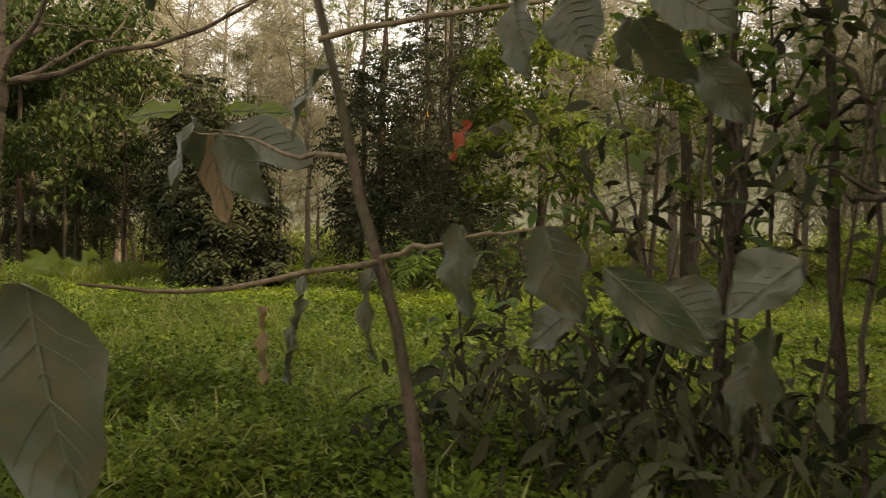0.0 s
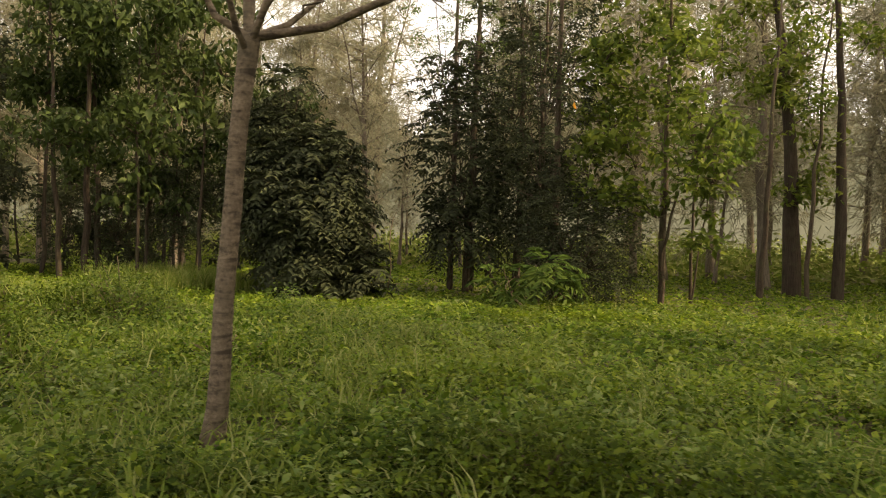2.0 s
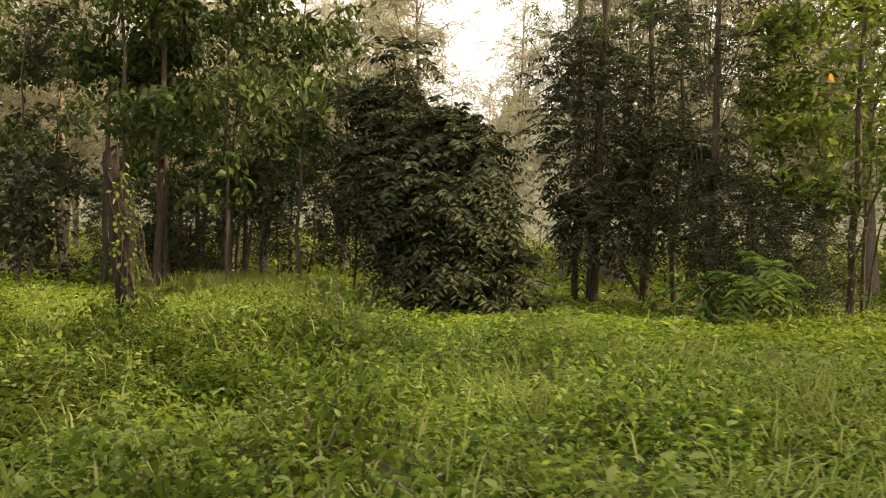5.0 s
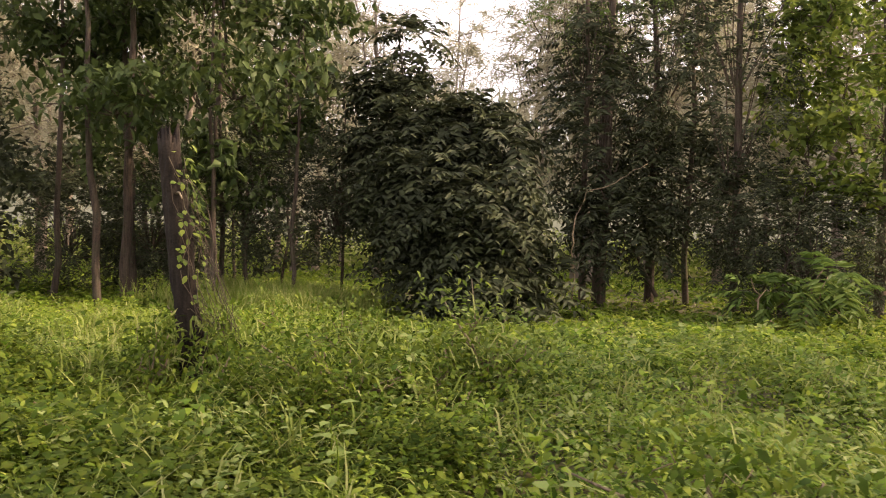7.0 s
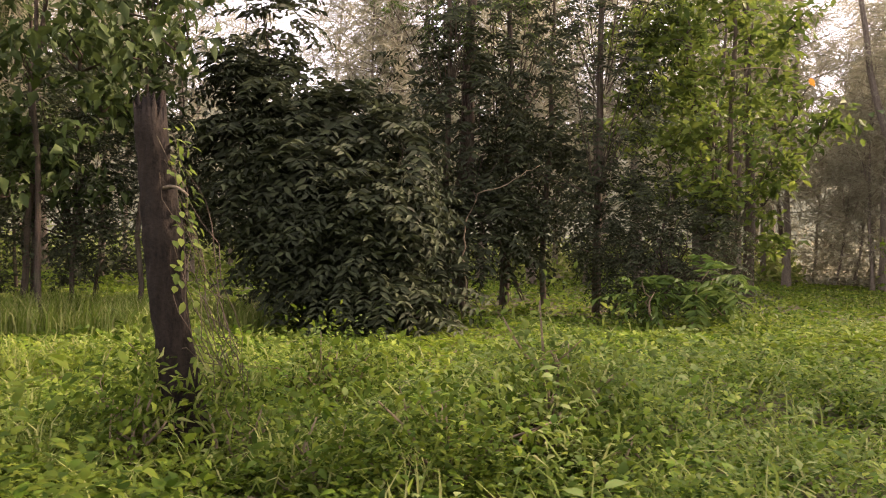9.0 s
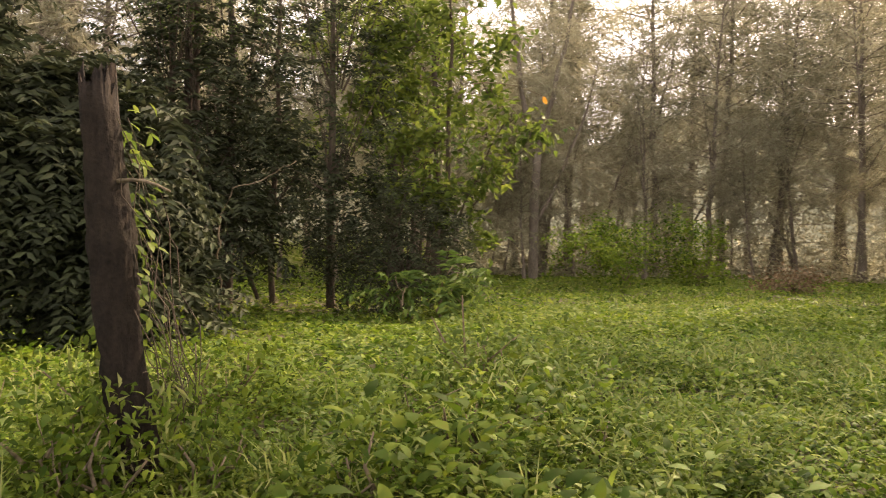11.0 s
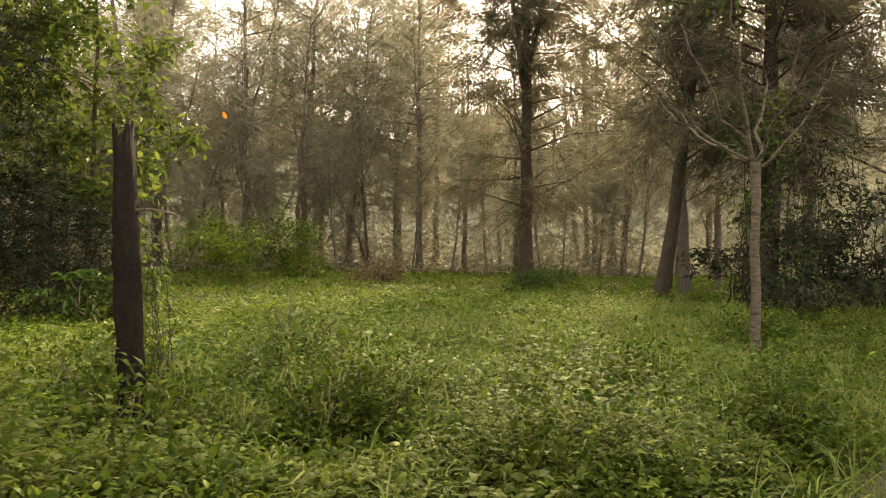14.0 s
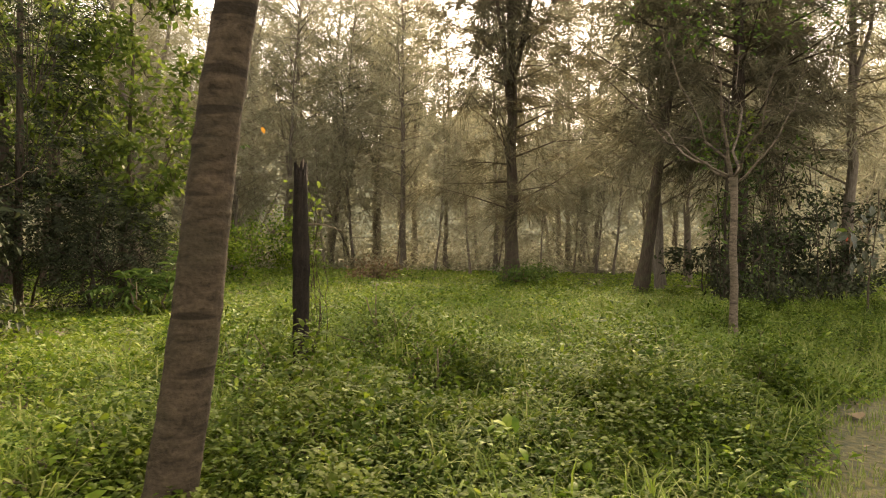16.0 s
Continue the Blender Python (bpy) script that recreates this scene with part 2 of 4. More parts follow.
class Geo:
    """Collects triangles of one part."""

    def __init__(self):
        self.v, self.f, self.n = [], [], 0

    def add(self, v, f):
        self.v.append(np.asarray(v, float).reshape(-1, 3))
        self.f.append(np.asarray(f, int).reshape(-1, 3) + self.n)
        self.n += len(self.v[-1])

    def leaves(self, base, along, up, length, width, shape=RHOMB):
        t, faces = shape
        d = unit(along)
        s = unit(np.cross(up, d))
        n = np.cross(d, s)
        length, width = np.broadcast_to(length, len(base)), np.broadcast_to(width, len(base))
        v = (base[:, None] + d[:, None] * (t[None, :, 0:1] * length[:, None, None]) + s[:, None] * (t[None, :, 1:2] * width[:, None, None])
             + n[:, None] * (t[None, :, 2:3] * length[:, None, None]))
        f = np.array(faces)[None] + (np.arange(len(base)) * len(t))[:, None, None]
        self.add(v, f)

    def tube(self, pts, radii, sides=7, rough=0.0):
        pts = np.asarray(pts, float)
        radii = np.broadcast_to(radii, len(pts))
        d = unit(np.gradient(pts, axis=0))
        ref = np.where(np.abs(d[:, 2:3]) > 0.9, np.array([[1.0, 0, 0]]), np.array([[0, 0, 1.0]]))
        a = unit(np.cross(d, ref))
        b = np.cross(d, a)
        ang = np.linspace(0, 2 * math.pi, sides, endpoint=False)
        r = radii[:, None] * (1 + rough * rng.normal(size=(len(pts), sides)))
        ring = pts[:, None] + r[..., None] * (a[:, None] * np.cos(ang)[None, :, None] + b[:, None] * np.sin(ang)[None, :, None])
        f = []
        for i in range(len(pts) - 1):
            for k in range(sides):
                p, q = i * sides + k, i * sides + (k + 1) % sides
                f += [(p, q, q + sides), (p, q + sides, p + sides)]
        top = (len(pts) - 1) * sides
        f += [(top, top + k, top + k + 1) for k in range(1, sides - 1)]
        self.add(ring, f)

    def mesh(self, name, material, smooth=False):
        v, f = np.concatenate(self.v), np.concatenate(self.f)
        me = bpy.data.meshes.new(name)
        me.vertices.add(len(v))
        me.vertices.foreach_set("co", v.astype(np.float32).ravel())
        me.loops.add(f.size)
        me.loops.foreach_set("vertex_index", f.astype(np.int32).ravel())
        me.polygons.add(len(f))
        me.polygons.foreach_set("loop_start", np.arange(0, f.size, 3, dtype=np.int32))
        if smooth:
            me.polygons.foreach_set("use_smooth", np.ones(len(f), bool))
        me.materials.append(material)
        me.update(calc_edges=True)
        me.validate()
        return me

    def part(self, name, material, parent=None, smooth=False, label=""):
        ob = new(name, self.mesh(name, material, smooth))
        ob.parent = parent
        return tagged(ob, label)


def empty_thing(name, at, label, category, group=""):
    ob = new(name)
    ob.location = at
    ob.empty_display_size = 0.2
    return tagged(ob, label, category, group)


def bent(p, q, n=8, bow=(0, 0, 0), jitter=0.0):
    """A line from p to q, bowed in the middle."""
    s = np.linspace(0, 1, n)[:, None]
    pts = np.array(p) * (1 - s) + np.array(q) * s + np.array(bow) * 4 * s * (1 - s)
    pts[1:-1] += rng.normal(size=(n - 2, 3)) * jitter
    return pts


def along(pts, s):
    """Places at the shares s of a polyline, and its direction there."""
    x = np.clip(np.asarray(s), 0, 0.9999) * (len(pts) - 1)
    i = x.astype(int)
    w = (x - i)[:, None]
    return pts[i] * (1 - w) + pts[i + 1] * w, unit(pts[i + 1] - pts[i])


def ball(n, flat=1.0):
    v = unit(rng.normal(size=(n, 3)))
    v[:, 2] *= flat
    return v


def height(x, y):
    """Lie of the ground: nearly level, with slow swells."""
    return 0.06 * np.sin(x * 0.31 + 0.8) * np.cos(y * 0.27) + 0.03 * np.sin(x * 0.9 + y * 0.7)


# ---- ground ----
def ground_sheet():
    xs = np.concatenate([[-900, -400, -150, -80], np.arange(-50, 40.1, 0.6), [60, 120, 400, 900]])
    ys = np.concatenate([[-900, -300, -80, -30], np.arange(-12, 60.1, 0.6), [90, 150, 400, 900]])
    X, Y = np.meshgrid(xs, ys)
    Z = height(X, Y) * (np.abs(X) < 100) * (np.abs(Y) < 100)
    Z = Z - 0.05 * np.exp(-((Y + 0.6) / 0.8) ** 2)
    n = len(xs)
    i = (np.arange(len(ys) - 1)[:, None] * n + np.arange(n - 1)[None]).ravel()
    g = Geo()
    g.add(np.stack([X, Y, Z], -1), np.concatenate([np.stack([i, i + 1, i + n + 1], 1), np.stack([i, i + n + 1, i + n], 1)]))
    return tagged(g.part("ground", SOIL, smooth=True), "brown soil of the clearing and its footpath", "ground", kind="structure")


ground_sheet()


def path_edge(x):
    return 0.08 + 0.14 * np.sin(x * 0.9) + 0.08 * np.sin(x * 2.3) + 0.18 * np.exp(-((x + 13.0) / 1.5) ** 2)


def herb_height(x, y):
    """How tall the weeds stand: low cover, lumps of another kind of weed, and a few mounds."""
    h = 0.17 + 0.07 * np.sin(x * 1.3 + y * 0.6) * np.sin(y * 1.1 - x * 0.4) + 0.05 * np.sin(x * 3.1 + 1) * np.cos(y * 2.7)
    h = h + 0.16 * np.clip(np.sin(x * 0.8 + 2 * np.sin(y * 0.5)) * np.sin(y * 1.3 + np.sin(x * 0.6)), 0, 1)
    h = h * (1 - 0.45 * np.clip((y - 6.5) / 5, 0, 1))
    for cx, cy, r, top in MOUNDS:
        h = h + top * np.exp(-(((x - cx) ** 2 + (y - cy) ** 2) / r ** 2) ** 1.5)
    edge = np.clip((y - path_edge(x)) / 0.6, 0, 1) + (y < -1.6)
    return np.maximum(h, 0.06) * (0.45 + 0.55 * np.minimum(edge, 1))


MOUNDS = [(-13.5, 5.4, 0.8, 0.5), (-14.1, 4.1, 0.75, 0.42), (-15.4, 6.2, 0.9, 0.35), (-15.05, 3.15, 0.5, -0.3), (-12.7, 0.95, 0.55, 0.32), (-16.9, 2.7, 0.8, 0.3), (-18.3, 3.4, 0.8, 0.25),
          (-12.0, 7.0, 0.9, 0.22), (-9.9, 4.6, 0.8, 0.25), (-9.6, 1.7, 0.6, 0.25), (-11.2, 2.9, 0.7, 0.3), (-19.5, 6.5, 1.2, 0.2), (-5.5, 3.6, 0.8, 0.2), (-17.5, 7.2, 1.0, 0.25),
          (-11.0, 1.5, 0.5, 0.25), (-14.6, 1.4, 0.6, 0.28), (-3.4, 2.4, 0.7, 0.2), (-7.5, 2.7, 0.8, -0.1), (-10.6, 6.6, 1.0, 0.2), (-7.0, 5.6, 0.9, 0.2)]


def scatter(n, x0, x1, y0, y1):
    return rng.uniform(x0, x1, n), rng.uniform(y0, y1, n)


def herb_plants(geo, n, box, per, size, spread, shape, tall=1.0):
    """Weeds: stems with leaves in rosettes, no two of one height."""
    x, y = scatter(n, *box)
    keep = (y > path_edge(x) + 0.2 * rng.random(n)) | (y < -1.6)
    x, y = x[keep], y[keep]
    m = len(x)
    top = tall * herb_height(x, y) * rng.uniform(0.4, 1.3, m)
    k = max(int((box[1] - box[0]) * (box[3] - box[2]) * 0.9), 1)
    cx, cy = scatter(k, *box)
    cr, ch = rng.uniform(0.2, 0.5, k), rng.uniform(0.02, 0.36, k) ** 1.1
    boost = np.zeros(m)
    for q in range(0, m, 2000):
        d2 = (x[q:q + 2000, None] - cx[None]) ** 2 + (y[q:q + 2000, None] - cy[None]) ** 2
        boost[q:q + 2000] = np.max(ch[None] * np.clip(1 - d2 / cr[None] ** 2, 0, 1), 1)
    top = top + tall * boost * np.clip((y - path_edge(x)) / 0.8, 0, 1) * (1 - 0.5 * np.clip((y - 6.5) / 5, 0, 1))
    lean = rng.normal(size=(m, 2)) * 0.12
    big = rng.uniform(*size, m)
    s = 1 - 0.75 * rng.random((m, per)) ** 1.6
    az = rng.uniform(0, 2 * math.pi, (m, 1)) + np.arange(per)[None] * 2.4 + rng.normal(size=(m, per)) * 0.3
    out = spread * rng.random((m, per)) * (1.3 - s)
    p = np.stack([x[:, None] + lean[:, :1] * s * top[:, None] + np.cos(az) * out, y[:, None] + lean[:, 1:] * s * top[:, None] + np.sin(az) * out,
                  height(x, y)[:, None] + top[:, None] * s], -1)
    el = (s - 0.75) * 1.6 + rng.normal(size=(m, per)) * 0.3
    d = np.stack([np.cos(az) * np.cos(el), np.sin(az) * np.cos(el), np.sin(el)], -1)
    up = np.stack([-np.cos(az) * np.sin(el), -np.sin(az) * np.sin(el), np.cos(el)], -1) + rng.normal(size=(m, per, 3)) * 0.25
    L = big[:, None] * rng.uniform(0.6, 1.2, (m, per))
    geo.leaves(p.reshape(-1, 3), d.reshape(-1, 3), up.reshape(-1, 3), L.ravel(), (L * rng.uniform(0.45, 0.7, (m, 1))).ravel(), shape)


def sheet_of_herbs():
    near, far = Geo(), Geo()
    herb_plants(near, 13500, (-27, 1.0, -0.1, 7.5), 11, (0.035, 0.075), 0.11, KITE)
    herb_plants(near, 15000, (-26, 0.5, -0.1, 7.5), 6, (0.05, 0.10), 0.2, RHOMB, 0.5)
    herb_plants(near, 1100, (-27, 1.0, 0.7, 7.5), 12, (0.07, 0.115), 0.18, KITE)
    herb_plants(far, 11000, (-33, 6, 7.5, 15), 9, (0.07, 0.14), 0.15, RHOMB, 0.8)
    herb_plants(far, 15000, (-42, 16, 15, 36), 6, (0.11, 0.2), 0.25, RHOMB, 0.6)
    herb_plants(far, 3500, (1, 24, 0.2, 15), 8, (0.10, 0.18), 0.2, RHOMB)
    herb_plants(far, 3500, (-30, 10, -14, -1.9), 6, (0.09, 0.16), 0.15, RHOMB)
    pale = Geo()
    herb_plants(pale, 1700, (-15, -4, 0.4, 5.5), 10, (0.04, 0.075), 0.13, KITE, 1.1)
    herb_plants(pale, 500, (-24, -15, 3.5, 7.5), 10, (0.04, 0.075), 0.13, KITE, 1.05)
    herb_plants(pale, 2600, (-15, 5, 5.5, 16), 8, (0.07, 0.12), 0.15, RHOMB, 0.95)
    tagged(pale.part("pale_weeds", PALE_HERB), "paler grey-green weeds scattered through the ground cover", "weeds", kind="stuff")
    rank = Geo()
    # these dark weeds also paint the shadow lying beside the path
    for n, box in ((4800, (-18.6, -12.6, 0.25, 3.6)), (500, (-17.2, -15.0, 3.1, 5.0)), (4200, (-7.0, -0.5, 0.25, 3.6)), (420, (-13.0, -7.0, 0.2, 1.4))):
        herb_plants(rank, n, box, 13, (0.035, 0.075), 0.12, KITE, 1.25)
    tagged(rank.part("rank_shade_weeds", RANK_SHADE_LEAF), "taller dark green weeds beside the path, partly standing in for shade", "weeds", kind="stuff")
    tagged(near.part("herb_cover", HERB), "knee-high bright green weeds covering the clearing", "weeds", kind="stuff")
    tagged(far.part("far_herb_cover", HERB), "low green weeds spreading under the trees", "weeds", kind="stuff")


def sheet_of_grass():
    g = Geo()
    for n, box, length, width, tall in ((30000, (-27, 1.5, 0.2, 8), (0.12, 0.32), (0.008, 0.018), 1.0), (6000, (-34, 12, 8, 18), (0.15, 0.3), (0.01, 0.02), 1.0),
                                        (10000, (-23, -18.5, 9.2, 12.0), (0.35, 0.75), (0.012, 0.022), 1.4), (9000, (-7, 12, 15, 30), (0.12, 0.3), (0.015, 0.03), 1.2), (34000, (-24, -6, -1.6, 0.5), (0.03, 0.09), (0.005, 0.011), 0.0)):
        x, y = scatter(n, *box)
        keep = (np.sin(x * 1.7 + 2 * np.sin(y)) * np.sin(y * 1.9 + x) + rng.normal(size=n) * 0.5 > -0.1) & ((y > 0.3) | (tall == 0.0))
        x, y = x[keep], y[keep]
        m = len(x)
        z = height(x, y) + (herb_height(x, y) * rng.uniform(0.5, 1.15, m) if tall == 1.0 else 0)
        az = rng.uniform(0, 2 * math.pi, m)
        lift = rng.uniform(-0.15, 0.75, m) if tall == 1.0 else rng.uniform(1.0, 1.5, m)
        d = np.stack([np.cos(az) * np.cos(lift), np.sin(az) * np.cos(lift), np.sin(lift)], 1)
        up = np.stack([-np.cos(az) * np.sin(lift), -np.sin(az) * np.sin(lift), np.cos(lift)], 1) + rng.normal(size=(m, 3)) * 0.1
        g.leaves(np.stack([x, y, z], 1), d, up, rng.uniform(*length, m), rng.uniform(*width, m), BLADE)
    # arching tufts
    for k in range(420):
        x, y = rng.uniform(-25, 0), 0.35 + 6.5 * rng.random() ** 1.4
        m = int(rng.integers(8, 22))
        az, lift = rng.uniform(0, 2 * math.pi, m), rng.uniform(0.35, 1.25, m)
        d = np.stack([np.cos(az) * np.cos(lift), np.sin(az) * np.cos(lift), np.sin(lift)], 1)
        up = np.stack([-np.cos(az) * np.sin(lift), -np.sin(az) * np.sin(lift), np.cos(lift)], 1)
        root = np.stack([x + rng.normal(size=m) * 0.06, y + rng.normal(size=m) * 0.06, np.full(m, float(height(x, y)) + 0.55 * float(herb_height(np.array(x), np.array(y))))], 1)
        g.leaves(root, d, up, rng.uniform(0.22, 0.48, m), rng.uniform(0.008, 0.018, m), BLADE)
    tagged(g.part("grass", GRASS), "long green grass blades among the weeds", "grass", kind="stuff")


sheet_of_herbs()
sheet_of_grass()


# ---- trees ----
def far_undergrowth(b0, b1, n, tall, leaf, material, label):
    """Scrub that closes the wood at the back."""
    g = Geo()
    b, r = np.radians(rng.uniform(b0, b1, n)), rng.uniform(34, 85, n)
    x, y = -12 + r * np.sin(b), 2 + r * np.cos(b)
    lump = 0.5 + 0.5 * np.sin(x * 0.7 + 1.3 * np.sin(y * 0.5)) * np.sin(y * 0.8 + np.sin(x * 0.4))
    z = (0.4 + tall * lump * np.clip((r - 34) / 14, 0, 1)) * rng.random(n)
    d = rng.normal(size=(n, 3)) * np.array([1, 1, 0.6])
    g.leaves(np.stack([x, y, z], 1), d, np.array([0, 0, 1.0]) + rng.normal(size=(n, 3)) * 0.6, rng.uniform(0.7, 1.3, n) * leaf, rng.uniform(0.3, 0.55, n) * leaf)
    tagged(g.part("far_undergrowth", material), label, "undergrowth", kind="stuff")


far_undergrowth(-80, 14, 42000, 2.6, 0.45, GRASS, "sunlit yellow-green undergrowth behind the trees")
# deep scrub takes the needle colour that has haze in it
far_undergrowth(14, 100, 70000, 5.2, 0.28, HAZED_NEEDLE, "dull grey-green undergrowth deep in the wood")


def distant_wood():
    """Glowing ring with haze in its colour: wood too far to tell apart, ragged top."""
    mat, nt, bsdf, out = node_material("distant_wood_haze_glow")
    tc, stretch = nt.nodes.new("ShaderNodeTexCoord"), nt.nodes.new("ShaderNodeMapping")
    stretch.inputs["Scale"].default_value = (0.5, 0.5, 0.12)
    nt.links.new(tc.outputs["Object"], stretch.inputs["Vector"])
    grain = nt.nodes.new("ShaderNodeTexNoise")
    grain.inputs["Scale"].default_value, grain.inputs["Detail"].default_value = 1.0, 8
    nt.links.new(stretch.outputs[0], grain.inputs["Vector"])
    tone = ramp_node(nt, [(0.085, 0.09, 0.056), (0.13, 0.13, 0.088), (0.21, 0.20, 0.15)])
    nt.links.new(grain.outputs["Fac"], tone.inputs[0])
    # emission gives the ring the brightness of lit haze
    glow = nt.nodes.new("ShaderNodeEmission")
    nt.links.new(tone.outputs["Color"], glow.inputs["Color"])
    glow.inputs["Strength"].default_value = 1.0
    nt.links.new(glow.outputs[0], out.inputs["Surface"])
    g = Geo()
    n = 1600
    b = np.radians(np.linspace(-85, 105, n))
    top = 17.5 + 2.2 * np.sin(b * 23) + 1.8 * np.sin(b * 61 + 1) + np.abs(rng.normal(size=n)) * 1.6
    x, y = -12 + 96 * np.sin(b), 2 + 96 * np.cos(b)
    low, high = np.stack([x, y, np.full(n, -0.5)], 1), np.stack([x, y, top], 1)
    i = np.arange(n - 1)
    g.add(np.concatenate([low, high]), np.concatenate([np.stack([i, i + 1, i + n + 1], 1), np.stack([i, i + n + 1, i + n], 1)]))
    tagged(g.part("backdrop", mat), "glowing backdrop ring coloured like a grey-green far wood in haze", "backdrop", kind="structure")


distant_wood()


def limbs_on(pts, n, s0, s1, length, rise, droop=0.0, jitter=0.04, turn0=0.0, taper=0.75):
    """Limbs that leave a trunk, each a bowed line."""
    out = []
    for i in range(n):
        s = s0 + (s1 - s0) * (i + rng.random() * 0.6) / n
        p, _ = along(pts, np.array([s]))
        az = turn0 + i * 2.4 + rng.normal() * 0.4
        ln = length * (1.12 - taper * (s - s0) / max(s1 - s0, 0.01)) * rng.uniform(0.7, 1.15)
        el = rise + rng.normal() * 0.2
        q = p[0] + ln * np.array([math.cos(az) * math.cos(el), math.sin(az) * math.cos(el), math.sin(el)])
        out.append(bent(p[0], q, 6, (0, 0, 0.08 * ln - droop * ln * 0.3), jitter * ln))
    return out


def needle_crown(geo, limbs, per_limb, length, width, fall=0.45):
    for pts in limbs:
        twigs = 9
        ts = rng.uniform(0.1, 1.0, twigs)
        p0, d0 = along(pts, ts)
        reach = np.linalg.norm(pts[-1] - pts[0])
        side = unit(d0 * 0.7 + rng.normal(size=d0.shape) * np.array([0.8, 0.8, 0.5]) - np.array([0, 0, 0.1]))
        k = rng.integers(0, twigs, per_limb)
        s = rng.random((per_limb, 1))
        p = p0[k] + side[k] * s * reach * 0.42 + np.array([0, 0, -1.0]) * s * s * reach * 0.16 + rng.normal(size=(per_limb, 3)) * 0.07
        nd = unit(side[k] * 0.8 + rng.normal(size=(per_limb, 3)) * 0.45 + np.array([0, 0, -fall]))
        geo.leaves(p, nd, unit(rng.normal(size=(per_limb, 3))), rng.uniform(0.5, 1.0, per_limb) * length, width, NEEDLES)


def pine(h, r, lean=(0, 0), first=0.18, limb_count=26, per_limb=260, reach=2.6, needle=(0.55, 0.02), forks=0, name="pine_tree", bark=BARK_HAZED_PINE, foliage=HAZED_NEEDLE, label="tall casuarina pine with a grey-brown trunk and wispy grey-green needles"):
    """A wispy needle tree at the origin."""
    thing = empty_thing(name, (0, 0, 0), label, "tree", "pines of the wood")
    trunk = Geo()
    pts = bent((0, 0, -0.1), (lean[0], lean[1], h), 14, (rng.normal() * 0.15, rng.normal() * 0.15, 0), 0.04)
    s = np.linspace(0, 1, 14)
    trunk.tube(pts, r * (1 - 0.88 * s) * (1 + 0.5 * np.exp(-s * 30)), 9, 0.05)
    trunk.part("trunk", bark, thing, True)
    limbs = limbs_on(pts, limb_count, first, 0.99, reach, 0.4, 0.25, 0.03, rng.random() * 6, 0.35)
    for k in range(forks):
        p, _ = along(pts, np.array([0.34 + 0.08 * k]))
        q = p[0] + np.array([math.cos(k * 2.1 + 0.5) * 1.6, math.sin(k * 2.1 + 0.5) * 1.6, h * 0.45])
        fork = bent(p[0], q, 8, (0, 0, -0.4), 0.04)
        g = Geo()
        g.tube(fork, np.linspace(r * 0.45, r * 0.08, 8), 7, 0.04)
        g.part("limb", bark, thing, True)
        limbs += limbs_on(fork, 7, 0.3, 0.95, reach * 0.6, 0.4, 0.25)
    g = Geo()
    for l in limbs:
        g.tube(l[::5] if len(l) < 6 else l[[0, 2, 5]], np.linspace(min(r * 0.24, 0.05), 0.008, 3), 3)
    tagged(g.part("branchwork", bark, thing, True), kind="stuff")
    g = Geo()
    needle_crown(g, limbs, per_limb, *needle)
    g.part("crown", foliage, thing)
    return thing


def clumps(n, lo, hi, radius, leaves):
    """Crown clumps strewn through a box, each (centre, radii, leaves)."""
    out = []
    for k in range(n):
        r = rng.uniform(*radius)
        out.append((tuple(rng.uniform(lo, hi)), (r, r, r * rng.uniform(0.6, 1.1)), int(leaves * r * r)))
    return out


def placed(thing, x, y, turn=0.0, scale=1.0):
    thing.location = (x, y, float(height(x, y)))
    thing.rotation_euler = (0, 0, turn)
    thing.scale = (scale, scale, scale)
    return thing


def pinnate(geo, p, d, length, pairs=6, leaflet=0.13, width=0.045, fall=0.5, stems=None):
    """Feathered leaves: pairs of leaflets along a drooping stalk, for many stalks at once."""
    n = len(p)
    d = unit(d)
    for k in range(pairs):
        s = 0.2 + 0.8 * k / (pairs - 1)
        at = p + d * (length * s)[:, None] + np.array([0, 0, -1.0]) * (length * fall * s * s)[:, None]
        tang = unit(d + np.array([0, 0, -2 * fall * s]))
        side = unit(np.cross(tang, np.array([0, 0, 1.0])) + rng.normal(size=(n, 3)) * 0.1)
        up = unit(np.cross(side, tang))
        size = leaflet * rng.uniform(0.7, 1.2, n) * (1 - 0.35 * s)
        for sign in (1, -1):
            geo.leaves(at, unit(side * sign + tang * 0.45 + np.array([0, 0, -0.25])), up + rng.normal(size=(n, 3)) * 0.45, size, width * size / leaflet)


def crown_points(n, centre, radii, shell=0.55):
    v = ball(n)
    rad = (shell + (1 - shell) * rng.random((n, 1))) * (1 + 0.18 * np.sin(v[:, :1] * 5 + v[:, 2:] * 4) + 0.12 * np.sin(v[:, 1:2] * 9 + 1))
    return np.array(centre) + v * rad * np.array(radii), v


